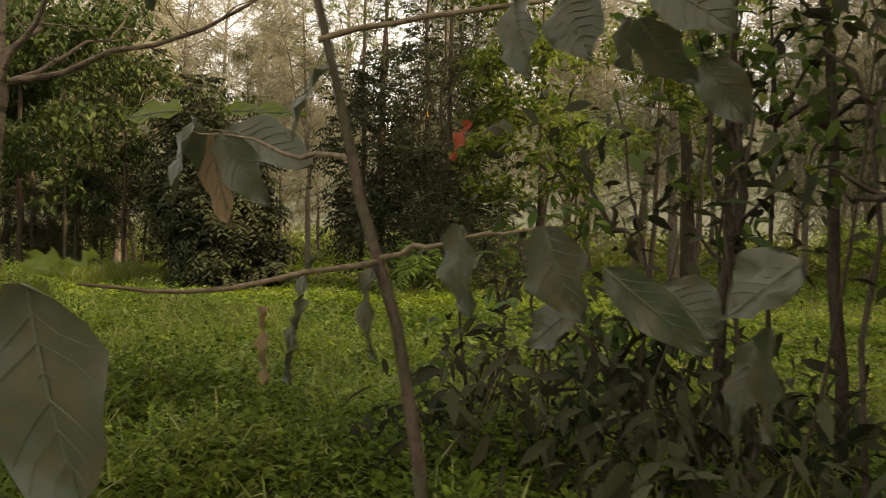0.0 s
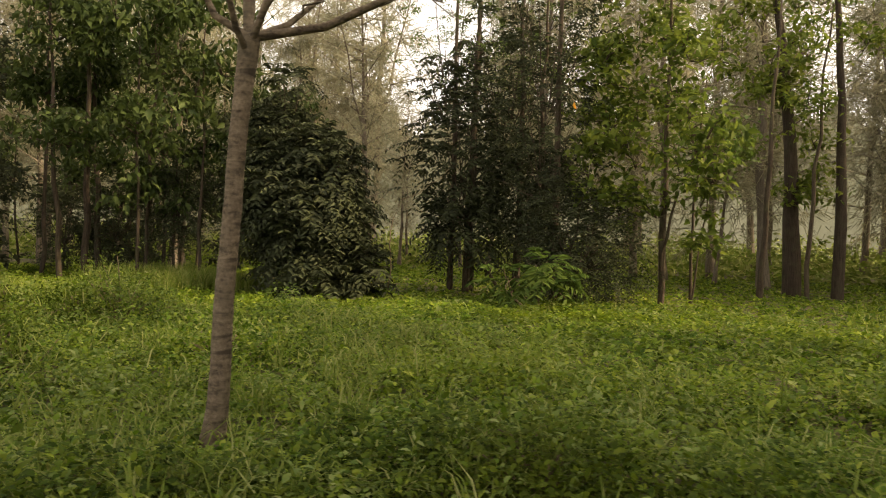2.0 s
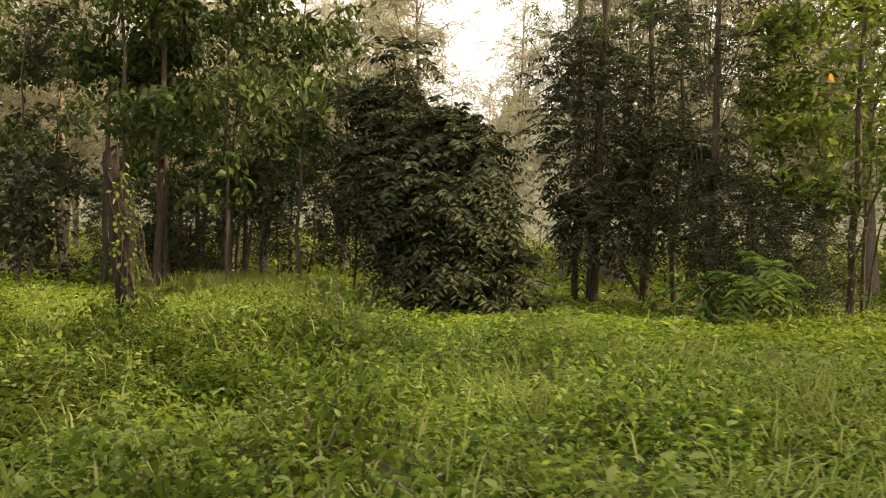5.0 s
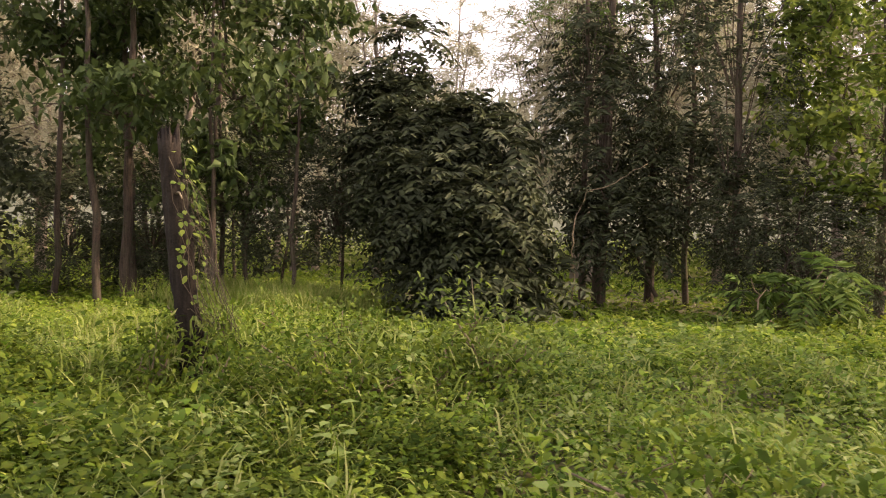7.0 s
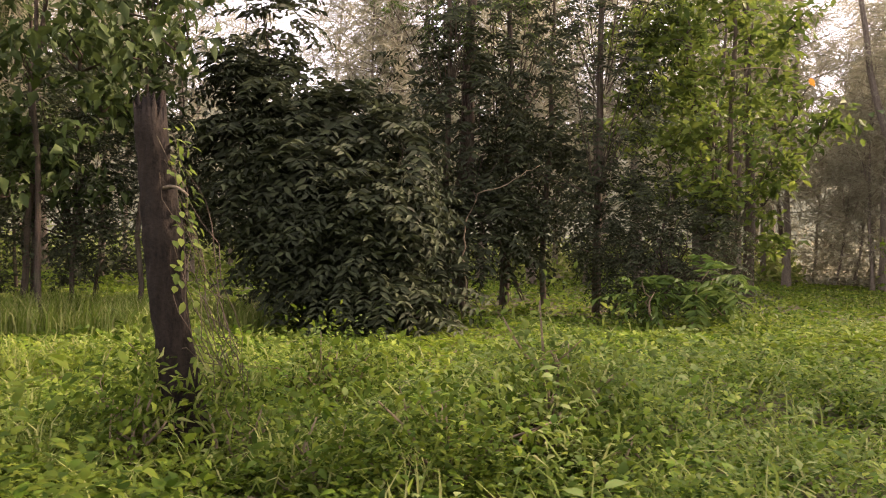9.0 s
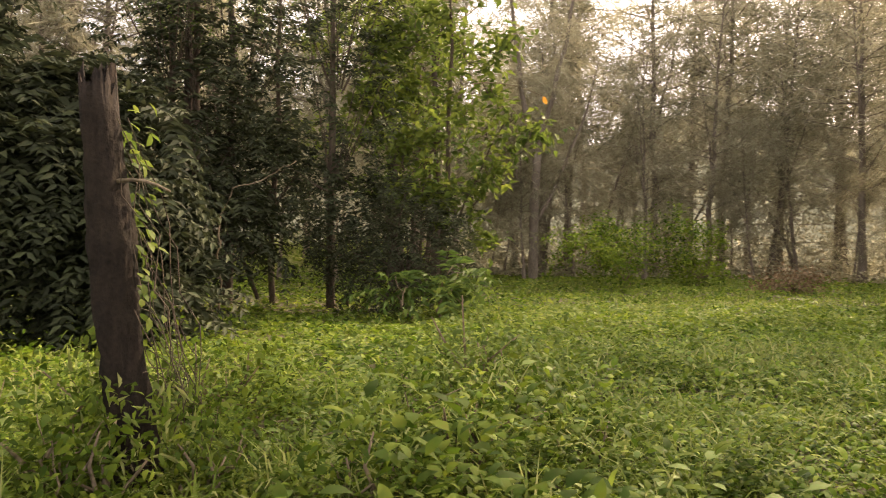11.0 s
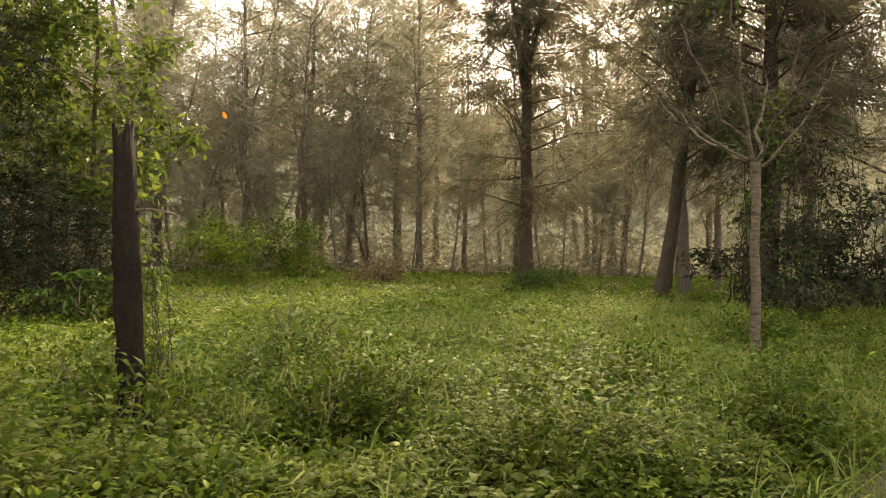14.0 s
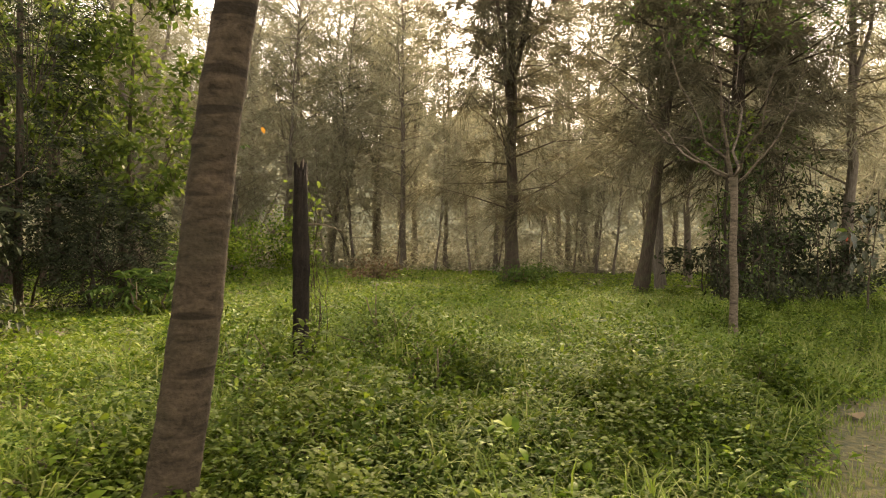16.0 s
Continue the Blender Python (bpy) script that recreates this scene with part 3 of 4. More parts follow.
def feather_tree(name, stems, crowns, material, bark, label, leaf=(0.45, 0.13, 0.045), group=""):
    """A tree or bush with feathered leaves. stems: (foot, top, radius); crowns: (centre, radii, leaves)."""
    x, y = stems[0][0][:2]
    thing = empty_thing(name, (x, y, 0), label, "tree" if "tree" in name else "bush", group)
    o = np.array([x, y, 0])
    for foot, top, r in stems:
        g = Geo()
        pts = bent(np.array(foot) - o, np.array(top) - o, 10, rng.normal(size=3) * 0.08, 0.03)
        g.tube(pts, np.linspace(r, r * 0.25, 10), 7, 0.05)
        g.part("trunk", bark, thing, True)
    g, tw = Geo(), Geo()
    for centre, radii, n in crowns:
        c = np.array(centre) - o
        p, v = crown_points(n, c, radii)
        d = unit(v + np.array([0, 0, 0.3]) + rng.normal(size=v.shape) * 0.8)
        pinnate(g, p, d, leaf[0] * rng.uniform(0.7, 1.2, n), 6, leaf[1], leaf[2])
        for i in range(0, n, 16):
            tw.tube(bent(c * np.array([1, 1, 0.6]) + (p[i] - c) * 0.1, p[i], 4, jitter=0.04), np.linspace(0.018, 0.006, 4), 3)
    tagged(tw.part("branchwork", bark, thing), kind="stuff")
    g.part("crown", material, thing)
    return thing


def leafy_tree(name, stems, crowns, material, bark, label, size=(0.09, 0.15), shape=RHOMB, group="", fall=0.35, slim=1.0):
    """A tree or bush with simple leaves gathered in clumps on its twigs."""
    x, y = stems[0][0][:2]
    thing = empty_thing(name, (x, y, 0), label, "tree" if "tree" in name else "bush", group)
    o = np.array([x, y, 0])
    for foot, top, r in stems:
        g = Geo()
        pts = bent(np.array(foot) - o, np.array(top) - o, 10, rng.normal(size=3) * 0.1, 0.03)
        g.tube(pts, np.linspace(r, r * 0.3, 10), 8, 0.05)
        g.part("trunk", bark, thing, True)
    g, tw = Geo(), Geo()
    for centre, radii, n in crowns:
        c = np.array(centre) - o
        tips, v = crown_points(max(n // 22, 8), c, radii, 0.35)
        for t in tips[::2]:
            tw.tube(bent(c + (t - c) * 0.05 - np.array([0, 0, 0.3]), t, 4, jitter=0.05), np.linspace(0.02, 0.006, 4), 3)
        k = rng.integers(0, len(tips), n)
        p = tips[k] + rng.normal(size=(n, 3)) * np.array([0.22, 0.22, 0.14]) * max(radii) ** 0.4
        d = unit(rng.normal(size=(n, 3)) * np.array([1, 1, 0.5]) + np.array([0, 0, -fall]))
        up = unit(np.array([0, 0, 1.0]) + rng.normal(size=(n, 3)) * 0.5)
        L = rng.uniform(*size, n)
        g.leaves(p, d, up, L, L * rng.uniform(0.4, 0.6, n) * slim, shape)
    tagged(tw.part("branchwork", bark, thing), kind="stuff")
    g.part("crown", material, thing)
    return thing


# the grey sapling tree that forks above head height
def grey_tree():
    thing = empty_thing("young_tree", (-7.565, 2.825, 0), "slim young tree with smooth grey-brown ringed bark and bare forks", "tree")
    g = Geo()
    zs = np.array([-0.1, 0.05, 0.2, 0.5, 0.9, 1.3, 1.7, 2.1, 2.5, 2.75])
    fine = np.linspace(-0.1, 2.78, 60)
    rad = np.interp(fine, zs, np.array([0.13, 0.105, 0.09, 0.082, 0.078, 0.075, 0.072, 0.07, 0.075, 0.085])) * 0.87
    rad = rad * (1 + 0.035 * (np.sin(fine * 31 + 2 * np.sin(fine * 5)) > 0.8))
    pts = np.stack([0.053 * fine + 0.012 * np.sin(fine * 3), 0.03 * fine + 0.008 * np.sin(fine * 5), fine], 1)
    g.tube(pts, rad, 14, 0.018)
    g.part("trunk", BARK_GREY, thing, True)
    top = pts[-1]
    right, back = np.array([0.78, 0.62, 0]), np.array([-0.62, 0.78, 0])
    tips = [(right * 2.9 + back * 0.4, 1.3, 0.034), (right * 1.3 - back * 0.6, 2.6, 0.03), (-right * 0.4 + back * 0.6, 2.6, 0.036), (-right * 1.2 - back * 0.2, 1.7, 0.026),
            (right * 0.25 + back * 1.2, 2.6, 0.03), (-right * 0.3 - back * 1.1, 1.9, 0.024), (right * 0.9 + back * 1.6, 1.5, 0.024)]
    crown = Geo()
    for k, (off, up, r) in enumerate(tips):
        g = Geo()
        start = pts[-1] - np.array([0, 0, 0.06 * (k % 3)])
        limb = bent(start, top + off + np.array([0, 0, up]), 9, (off * 0.10) + np.array([0, 0, -0.12 * (k % 2)]), 0.045)
        limb[0] = start
        g.tube(limb, np.linspace(r, r * 0.2, 9), 7, 0.05)
        for tw in limbs_on(limb, 7, 0.2, 0.97, 0.9, 0.35, 0.3, 0.07, k):
            g.tube(tw, np.linspace(0.009, 0.002, len(tw)), 4)
        g.part("limb", BARK_GREY, thing, True)
    # a few leaves far out on the branches
    n = 500
    p = top + np.array([0, 0, 2.9]) + ball(n) * np.array([2.2, 2.2, 0.9]) * (0.4 + 0.6 * rng.random((n, 1)))
    crown.leaves(p, rng.normal(size=(n, 3)) * np.array([1, 1, 0.4]) - np.array([0, 0, 0.3]), np.array([0, 0, 1.0]) + rng.normal(size=(n, 3)) * 0.4, rng.uniform(0.08, 0.14, n), 0.06)
    crown.part("crown", MID_LEAF, thing)


def leaning_tree():
    thing = empty_thing("leaning_tree", (-18.46, 2.47, 0), "brown leaning tree trunk with banded bark beside the path", "tree")
    g = Geo()
    zs = np.linspace(-0.1, 7, 110)
    pts = np.stack([0.085 * zs + 0.02 * np.sin(zs * 2), -0.10 * zs + 0.0 * zs, zs], 1)
    rad = np.interp(zs, [-0.1, 0.3, 2, 7], [0.18, 0.135, 0.115, 0.07])
    g.tube(pts, rad * (1 + 0.03 * (np.sin(zs * 27 + 2 * np.sin(zs * 4)) > 0.75)), 16, 0.02)
    g.part("trunk", BARK_BAND, thing, True)
    tops = limbs_on(pts, 9, 0.6, 1.0, 2.2, 0.6)
    g = Geo()
    for l in tops:
        g.tube(l, np.linspace(0.03, 0.008, len(l)), 5)
    tagged(g.part("branchwork", BARK_BAND, thing, True), kind="stuff")
    g = Geo()
    for l in tops:
        n = 260
        p, d = along(l, rng.uniform(0.3, 1, n))
        g.leaves(p + rng.normal(size=(n, 3)) * 0.2, rng.normal(size=(n, 3)) - np.array([0, 0, 0.3]), np.array([0, 0, 1.0]) + rng.normal(size=(n, 3)) * 0.4, rng.uniform(0.07, 0.13, n), 0.05)
    g.part("crown", MID_LEAF, thing)


def stump():
    thing = empty_thing("tree_stump", (-15.80, 4.39, 0), "dark weathered broken tree stump overgrown with vines", "stump")
    g = Geo()
    zs = np.concatenate([np.linspace(-0.1, 2.1, 24), [2.2]])
    sides = 34
    ang = np.linspace(0, 2 * math.pi, sides, endpoint=False)
    rad = np.interp(zs, [-0.1, 0.2, 0.8, 2.2], [0.14, 0.108, 0.098, 0.082])
    ring = []
    ridge = 1 + 0.08 * np.sin(ang * 4 + 1) + 0.07 * np.abs(np.sin(ang * 8.5)) - 0.12 * (rng.random(sides) < 0.22)
    for z, r in zip(zs, rad):
        rr = r * np.interp(np.arange(sides) + 0.8 * math.sin(z * 2.1), np.arange(sides), ridge) * (1 + 0.06 * rng.normal(size=sides) + 0.06 * math.sin(z * 5.3) + 0.07 * np.sin(ang * 3 + z * 4))
        across, deep = 1.12 * rr * np.cos(ang), 0.66 * rr * np.sin(ang)
        ring.append(np.stack([-0.09 * z + 0.95 * across - 0.31 * deep, -0.09 * z + 0.31 * across + 0.95 * deep, np.full(sides, z)], 1))
    ring = np.array(ring)
    ring[-1, :, 2] += 0.11 * np.abs(np.sin(ang * 1.5 + 0.6)) ** 2 + 0.07 * rng.random(sides)
    inner = ring[-1].copy()
    mid = inner.mean(0)
    inner[:, :2] = mid[:2] + (inner[:, :2] - mid[:2]) * 0.55
    inner[:, 2] = 2.08
    ring = np.concatenate([ring, inner[None]])
    f = []
    for i in range(len(ring) - 1):
        for k in range(sides):
            p, q = i * sides + k, i * sides + (k + 1) % sides
            f += [(p, q, q + sides), (p, q + sides, p + sides)]
    b = (len(ring) - 1) * sides
    f += [(b, b + k, b + k + 1) for k in range(1, sides - 1)]
    g.add(ring, f)
    g.part("trunk", CHARRED, thing)
    g = Geo()
    g.tube(bent((-0.16, -0.14, 1.74), (0.16, -0.36, 1.70), 6, (0, 0, 0.04)), np.linspace(0.014, 0.006, 6), 6)
    g.part("broken_branch", TWIG, thing, True)
    # dry and green vines down one side
    dry, vine, green = Geo(), Geo(), Geo()
    for k in range(20):
        a = rng.uniform(-0.9, 1.5)
        z1 = rng.uniform(0.6, 2.1)
        p = np.array([-0.09 * z1 + 0.13 * math.cos(a), -0.09 * z1 + 0.13 * math.sin(a), z1])
        q = np.array([0.12 * math.cos(a) + rng.uniform(0, 0.25), 0.12 * math.sin(a) + rng.uniform(-0.05, 0.2), rng.uniform(0.2, 0.6)])
        vine.tube(bent(p, q, 9, (0.05, 0, 0), 0.03), 0.0035, 3)
    vine.part("vine", BARK_BROWN, thing)
    n = 150
    a = rng.uniform(-0.7, 1.4, n)
    z = 2.2 * rng.random(n) ** 0.8
    p = np.stack([-0.09 * z + (0.13 + 0.12 * rng.random(n)) * np.cos(a), -0.09 * z + (0.13 + 0.12 * rng.random(n)) * np.sin(a), z], 1)
    green.leaves(p, np.stack([np.cos(a), np.sin(a), np.full(n, -0.7)], 1) + rng.normal(size=(n, 3)) * 0.6, np.stack([np.cos(a), np.sin(a), np.full(n, 0.8)], 1), rng.uniform(0.04, 0.085, n), 0.045, OVAL)
    n = 190
    a = rng.uniform(1.2, 3.0, n)
    z = 1.0 * rng.random(n)
    p = np.stack([-0.09 * z + (0.12 + 0.14 * rng.random(n)) * np.cos(a), -0.09 * z + (0.12 + 0.14 * rng.random(n)) * np.sin(a), z], 1)
    green.leaves(p, np.stack([np.cos(a), np.sin(a), np.full(n, -0.7)], 1) + rng.normal(size=(n, 3)) * 0.6, np.stack([np.cos(a), np.sin(a), np.full(n, 0.8)], 1), rng.uniform(0.04, 0.08, n), 0.04, OVAL)
    green.part("vine_foliage", SPRAY_LEAF, thing, label="yellow-green vine leaves")
    n = 380
    z = 0.75 * rng.random(n)
    a = rng.uniform(0, 6.28, n)
    p = np.stack([(0.14 + 0.22 * rng.random(n)) * np.cos(a), (0.14 + 0.22 * rng.random(n)) * np.sin(a), z], 1)
    dry.leaves(p, rng.normal(size=(n, 3)) - np.array([0, 0, 0.8]), rng.normal(size=(n, 3)), rng.uniform(0.06, 0.16, n), 0.02)
    tagged(dry.part("withered_grass", GRASS, thing), "withered grass hanging round the foot", kind="stuff")


grey_tree()
leaning_tree()
stump()

rng = np.random.default_rng(21)
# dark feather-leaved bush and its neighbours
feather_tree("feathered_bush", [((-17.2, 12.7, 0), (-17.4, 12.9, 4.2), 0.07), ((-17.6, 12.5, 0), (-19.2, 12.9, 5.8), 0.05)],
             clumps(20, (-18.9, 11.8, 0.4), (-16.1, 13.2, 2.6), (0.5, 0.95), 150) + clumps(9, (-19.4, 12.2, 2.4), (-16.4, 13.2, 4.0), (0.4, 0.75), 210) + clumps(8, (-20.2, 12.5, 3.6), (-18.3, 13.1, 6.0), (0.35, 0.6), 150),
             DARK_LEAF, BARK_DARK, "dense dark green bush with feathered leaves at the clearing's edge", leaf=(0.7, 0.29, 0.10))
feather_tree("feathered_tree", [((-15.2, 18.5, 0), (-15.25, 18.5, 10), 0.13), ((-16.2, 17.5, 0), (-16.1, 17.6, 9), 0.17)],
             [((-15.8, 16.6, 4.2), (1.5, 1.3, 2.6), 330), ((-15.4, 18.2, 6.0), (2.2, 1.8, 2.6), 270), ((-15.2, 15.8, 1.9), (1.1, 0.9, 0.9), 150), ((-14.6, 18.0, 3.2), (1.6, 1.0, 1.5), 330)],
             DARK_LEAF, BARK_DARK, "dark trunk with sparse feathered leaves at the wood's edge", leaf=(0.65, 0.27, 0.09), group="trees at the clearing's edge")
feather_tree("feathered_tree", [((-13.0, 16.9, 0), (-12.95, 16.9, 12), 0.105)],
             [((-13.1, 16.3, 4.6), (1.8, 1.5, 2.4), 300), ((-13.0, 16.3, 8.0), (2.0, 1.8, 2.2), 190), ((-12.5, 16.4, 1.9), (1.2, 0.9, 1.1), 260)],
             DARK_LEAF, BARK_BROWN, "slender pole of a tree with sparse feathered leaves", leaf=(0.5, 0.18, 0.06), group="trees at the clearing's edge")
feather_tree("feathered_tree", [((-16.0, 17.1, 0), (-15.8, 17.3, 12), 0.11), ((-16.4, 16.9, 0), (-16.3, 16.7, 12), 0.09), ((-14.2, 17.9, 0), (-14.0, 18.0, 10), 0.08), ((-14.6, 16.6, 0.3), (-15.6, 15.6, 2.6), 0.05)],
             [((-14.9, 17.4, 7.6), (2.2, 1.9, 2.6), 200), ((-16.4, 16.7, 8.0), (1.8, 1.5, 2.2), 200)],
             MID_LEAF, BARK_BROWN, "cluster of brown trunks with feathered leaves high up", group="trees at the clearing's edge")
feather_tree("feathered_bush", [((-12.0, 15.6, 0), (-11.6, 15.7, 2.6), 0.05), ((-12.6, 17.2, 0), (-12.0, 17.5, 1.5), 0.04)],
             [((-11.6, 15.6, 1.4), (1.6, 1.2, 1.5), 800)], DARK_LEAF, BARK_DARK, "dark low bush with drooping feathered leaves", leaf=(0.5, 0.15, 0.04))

# leafy trees
rng = np.random.default_rng(22)
leafy_tree("leafy_tree", [((-10.3, 17.4, 0), (-10.2, 17.2, 8), 0.09), ((-10.25, 17.2, 0.9), (-8.9, 16.6, 4.6), 0.04)],
           clumps(18, (-12.2, 15.8, 1.7), (-8.9, 17.6, 5.0), (0.35, 0.7), 230) + clumps(14, (-12.4, 15.8, 4.5), (-8.9, 18.2, 9.6), (0.6, 1.1), 220) + clumps(6, (-9.6, 15.8, 3.2), (-8.4, 17.0, 8.5), (0.4, 0.8), 240),
           SPRAY_LEAF, BARK_BROWN, "leafy tree with sunlit yellow-green leaves", (0.18, 0.31), group="trees at the clearing's edge")
leafy_tree("leafy_tree", [((-9.4, 26.1, 0), (-10.4, 26.1, 11), 0.3), ((-8.0, 25.8, 0), (-8.4, 25.7, 11), 0.2)],
           clumps(15, (-12.4, 24.6, 3.4), (-7.4, 27.4, 10.5), (0.6, 1.3), 220),
           BRIGHT_LEAF, BARK_DARK, "two stout dark trunks with sunlit yellow-green leaves", (0.18, 0.3), group="trees at the clearing's edge")
leafy_tree("leafy_tree", [((-9.6, 23.2, 0), (-9.3, 23.3, 9), 0.10), ((-8.6, 24.6, 0), (-8.2, 24.8, 9), 0.08)],
           clumps(10, (-11.4, 22.2, 3.4), (-7.2, 25.0, 9.5), (0.5, 1.1), 220), SPRAY_LEAF, BARK_BROWN, "pair of slim trunks carrying light green leaves", (0.14, 0.25), group="trees at the clearing's edge")
leafy_tree("sapling_tree", [((-10.3, 19.4, 0), (-10.1, 19.5, 6), 0.05), ((-10.2, 19.2, 0), (-9.6, 19.0, 4), 0.03)],
           [((-10.1, 19.4, 4.2), (1.6, 1.4, 1.8), 900)], MID_LEAF, BARK_BROWN, "thin sapling with light green leaves", (0.10, 0.18))
canopy = leafy_tree("canopy_tree", [((-23.6, 9.9, 0), (-23.0, 9.6, 8), 0.11), ((-23.4, 9.1, 0), (-23.6, 8.8, 8), 0.08), ((-24.2, 10.6, 0), (-24.5, 10.4, 8), 0.10), ((-22.4, 10.9, 0), (-22.2, 11.0, 8), 0.06), ((-21.5, 10.2, 0), (-21.7, 10.2, 8), 0.05), ((-25.2, 9.4, 0), (-25.0, 9.3, 8), 0.07), ((-20.6, 11.4, 0), (-20.4, 11.3, 7), 0.05), ((-22.9, 11.8, 0), (-23.1, 11.7, 8), 0.06)],
           clumps(30, (-26, 8.6, 3.8), (-20, 12.0, 8.0), (0.4, 1.2), 400) + clumps(10, (-21, 9.0, 3.9), (-18.4, 11.0, 7.5), (0.4, 1.0), 280) + clumps(12, (-25.5, 9.5, 2.2), (-20.5, 12.5, 3.8), (0.3, 0.6), 460),
           CANOPY_LEAF, BARK_DARK, "group of slim trunks under a dense green canopy", (0.16, 0.30), fall=0.8)
copy_thing(canopy, pose(-28.5, 15.5, 0, 0, 0, 70))
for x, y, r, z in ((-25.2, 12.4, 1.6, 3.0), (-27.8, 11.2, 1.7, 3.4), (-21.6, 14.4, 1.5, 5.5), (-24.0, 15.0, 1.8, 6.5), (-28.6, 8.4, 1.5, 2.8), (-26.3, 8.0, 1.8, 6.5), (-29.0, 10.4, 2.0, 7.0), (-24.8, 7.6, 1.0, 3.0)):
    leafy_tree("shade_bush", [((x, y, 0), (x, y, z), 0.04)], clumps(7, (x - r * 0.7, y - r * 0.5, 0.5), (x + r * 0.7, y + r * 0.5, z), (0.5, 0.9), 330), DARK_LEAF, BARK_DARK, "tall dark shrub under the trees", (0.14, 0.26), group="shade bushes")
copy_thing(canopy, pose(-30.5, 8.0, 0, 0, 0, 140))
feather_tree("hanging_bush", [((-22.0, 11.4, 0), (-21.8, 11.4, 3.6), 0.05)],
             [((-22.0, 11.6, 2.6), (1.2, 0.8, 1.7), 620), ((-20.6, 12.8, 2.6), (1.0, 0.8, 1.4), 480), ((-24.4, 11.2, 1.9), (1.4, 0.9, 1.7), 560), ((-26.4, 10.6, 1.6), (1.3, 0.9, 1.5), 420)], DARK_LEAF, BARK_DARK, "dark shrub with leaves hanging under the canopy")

rng = np.random.default_rng(23)
# the sunlit scrub and dry tufts further off
leafy_tree("sunlit_bush", [((-1.2, 24.2, 0), (-1.0, 24.3, 1.6), 0.05)],
           clumps(9, (-4.4, 22.2, 0.5), (-1.2, 24.2, 2.0), (0.5, 1.0), 420) + clumps(15, (-1.6, 23.6, 0.6), (2.8, 26.4, 2.7), (0.6, 1.1), 420),
           HERB, TWIG, "sprawling sunlit yellow-green scrub in the clearing", (0.10, 0.2))
leafy_tree("dry_bush", [((2.3, 20.2, 0), (2.3, 20.2, 0.7), 0.03)], [((2.4, 20.2, 0.45), (1.5, 1.1, 0.5), 1200)], DRY, TWIG, "low brownish dry bush in the clearing", (0.08, 0.16))
leafy_tree("green_bush", [((4.7, 14.5, 0), (4.7, 14.5, 0.6), 0.03)], [((4.6, 14.4, 0.35), (1.2, 1.0, 0.4), 900), ((6.6, 14.8, 0.4), (1.0, 0.9, 0.45), 600)], MID_LEAF, TWIG, "low green bush at the foot of a pine", (0.10, 0.18))
feather_tree("drooping_bush", [((-11.4, 13.6, 0), (-11.2, 13.5, 1.1), 0.035), ((-11.9, 13.7, 0), (-12.3, 13.5, 0.9), 0.03)],
             [((-11.4, 13.5, 0.85), (0.7, 0.5, 0.4), 34), ((-12.2, 13.4, 0.6), (0.5, 0.4, 0.25), 14), ((-10.9, 13.8, 0.55), (0.5, 0.4, 0.25), 12)],
             MID_LEAF, TWIG, "low shrub with long drooping feathered leaves", leaf=(0.7, 0.32, 0.085))

rng = np.random.default_rng(24)
# pines: three that stand near, then the wood behind with haze-paled needles and bark
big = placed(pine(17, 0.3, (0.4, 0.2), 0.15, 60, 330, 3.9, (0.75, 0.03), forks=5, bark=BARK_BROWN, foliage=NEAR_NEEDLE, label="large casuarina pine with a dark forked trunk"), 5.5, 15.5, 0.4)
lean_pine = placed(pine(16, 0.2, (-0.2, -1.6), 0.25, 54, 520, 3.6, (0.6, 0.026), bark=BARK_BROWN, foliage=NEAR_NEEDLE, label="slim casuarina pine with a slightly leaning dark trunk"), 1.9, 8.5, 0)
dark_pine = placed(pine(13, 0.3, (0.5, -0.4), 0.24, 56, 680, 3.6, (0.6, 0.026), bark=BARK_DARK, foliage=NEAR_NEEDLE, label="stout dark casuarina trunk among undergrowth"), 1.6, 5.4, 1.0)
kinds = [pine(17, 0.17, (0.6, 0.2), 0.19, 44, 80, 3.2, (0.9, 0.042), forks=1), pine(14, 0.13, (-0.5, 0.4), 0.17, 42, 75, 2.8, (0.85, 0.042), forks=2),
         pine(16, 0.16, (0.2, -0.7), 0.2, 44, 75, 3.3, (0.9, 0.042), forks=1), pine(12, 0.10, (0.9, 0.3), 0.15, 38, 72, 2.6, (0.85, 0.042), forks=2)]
# a pine that splits into two stems, and two thin stems leaning apart
twin = empty_thing("pine_tree", (-2.0, 31.0, 0), "casuarina pine whose trunk splits into two stems", "tree", "pines of the wood")
stems = [bent((0, 0, -0.1), (0.1, 0, 5.7), 8, (0, 0, 0), 0.04), bent((0.1, 0, 5.6), (-1.4, 0.3, 17), 9, (-0.4, 0, 0), 0.05), bent((0.1, 0, 5.6), (2.2, -0.4, 16), 9, (0.2, 0, 0), 0.05), bent((0.1, 0, 2.6), (3.2, 0.2, 10), 9, (0.2, 0, -0.4), 0.05)]
arms = []
for k, pts in enumerate(stems):
    g = Geo()
    g.tube(pts, np.linspace((0.24, 0.15, 0.14, 0.1)[k], (0.2, 0.04, 0.04, 0.03)[k], len(pts)), 8, 0.04)
    g.part("trunk" if k == 0 else "limb", BARK_HAZED_PINE, twin, True)
    if k:
        arms += limbs_on(pts, 15, 0.15, 0.98, 2.2, 0.4, 0.25, 0.03, k, 0.4)
g = Geo()
needle_crown(g, arms, 190, 0.9, 0.018)
g.part("crown", HAZED_NEEDLE, twin)
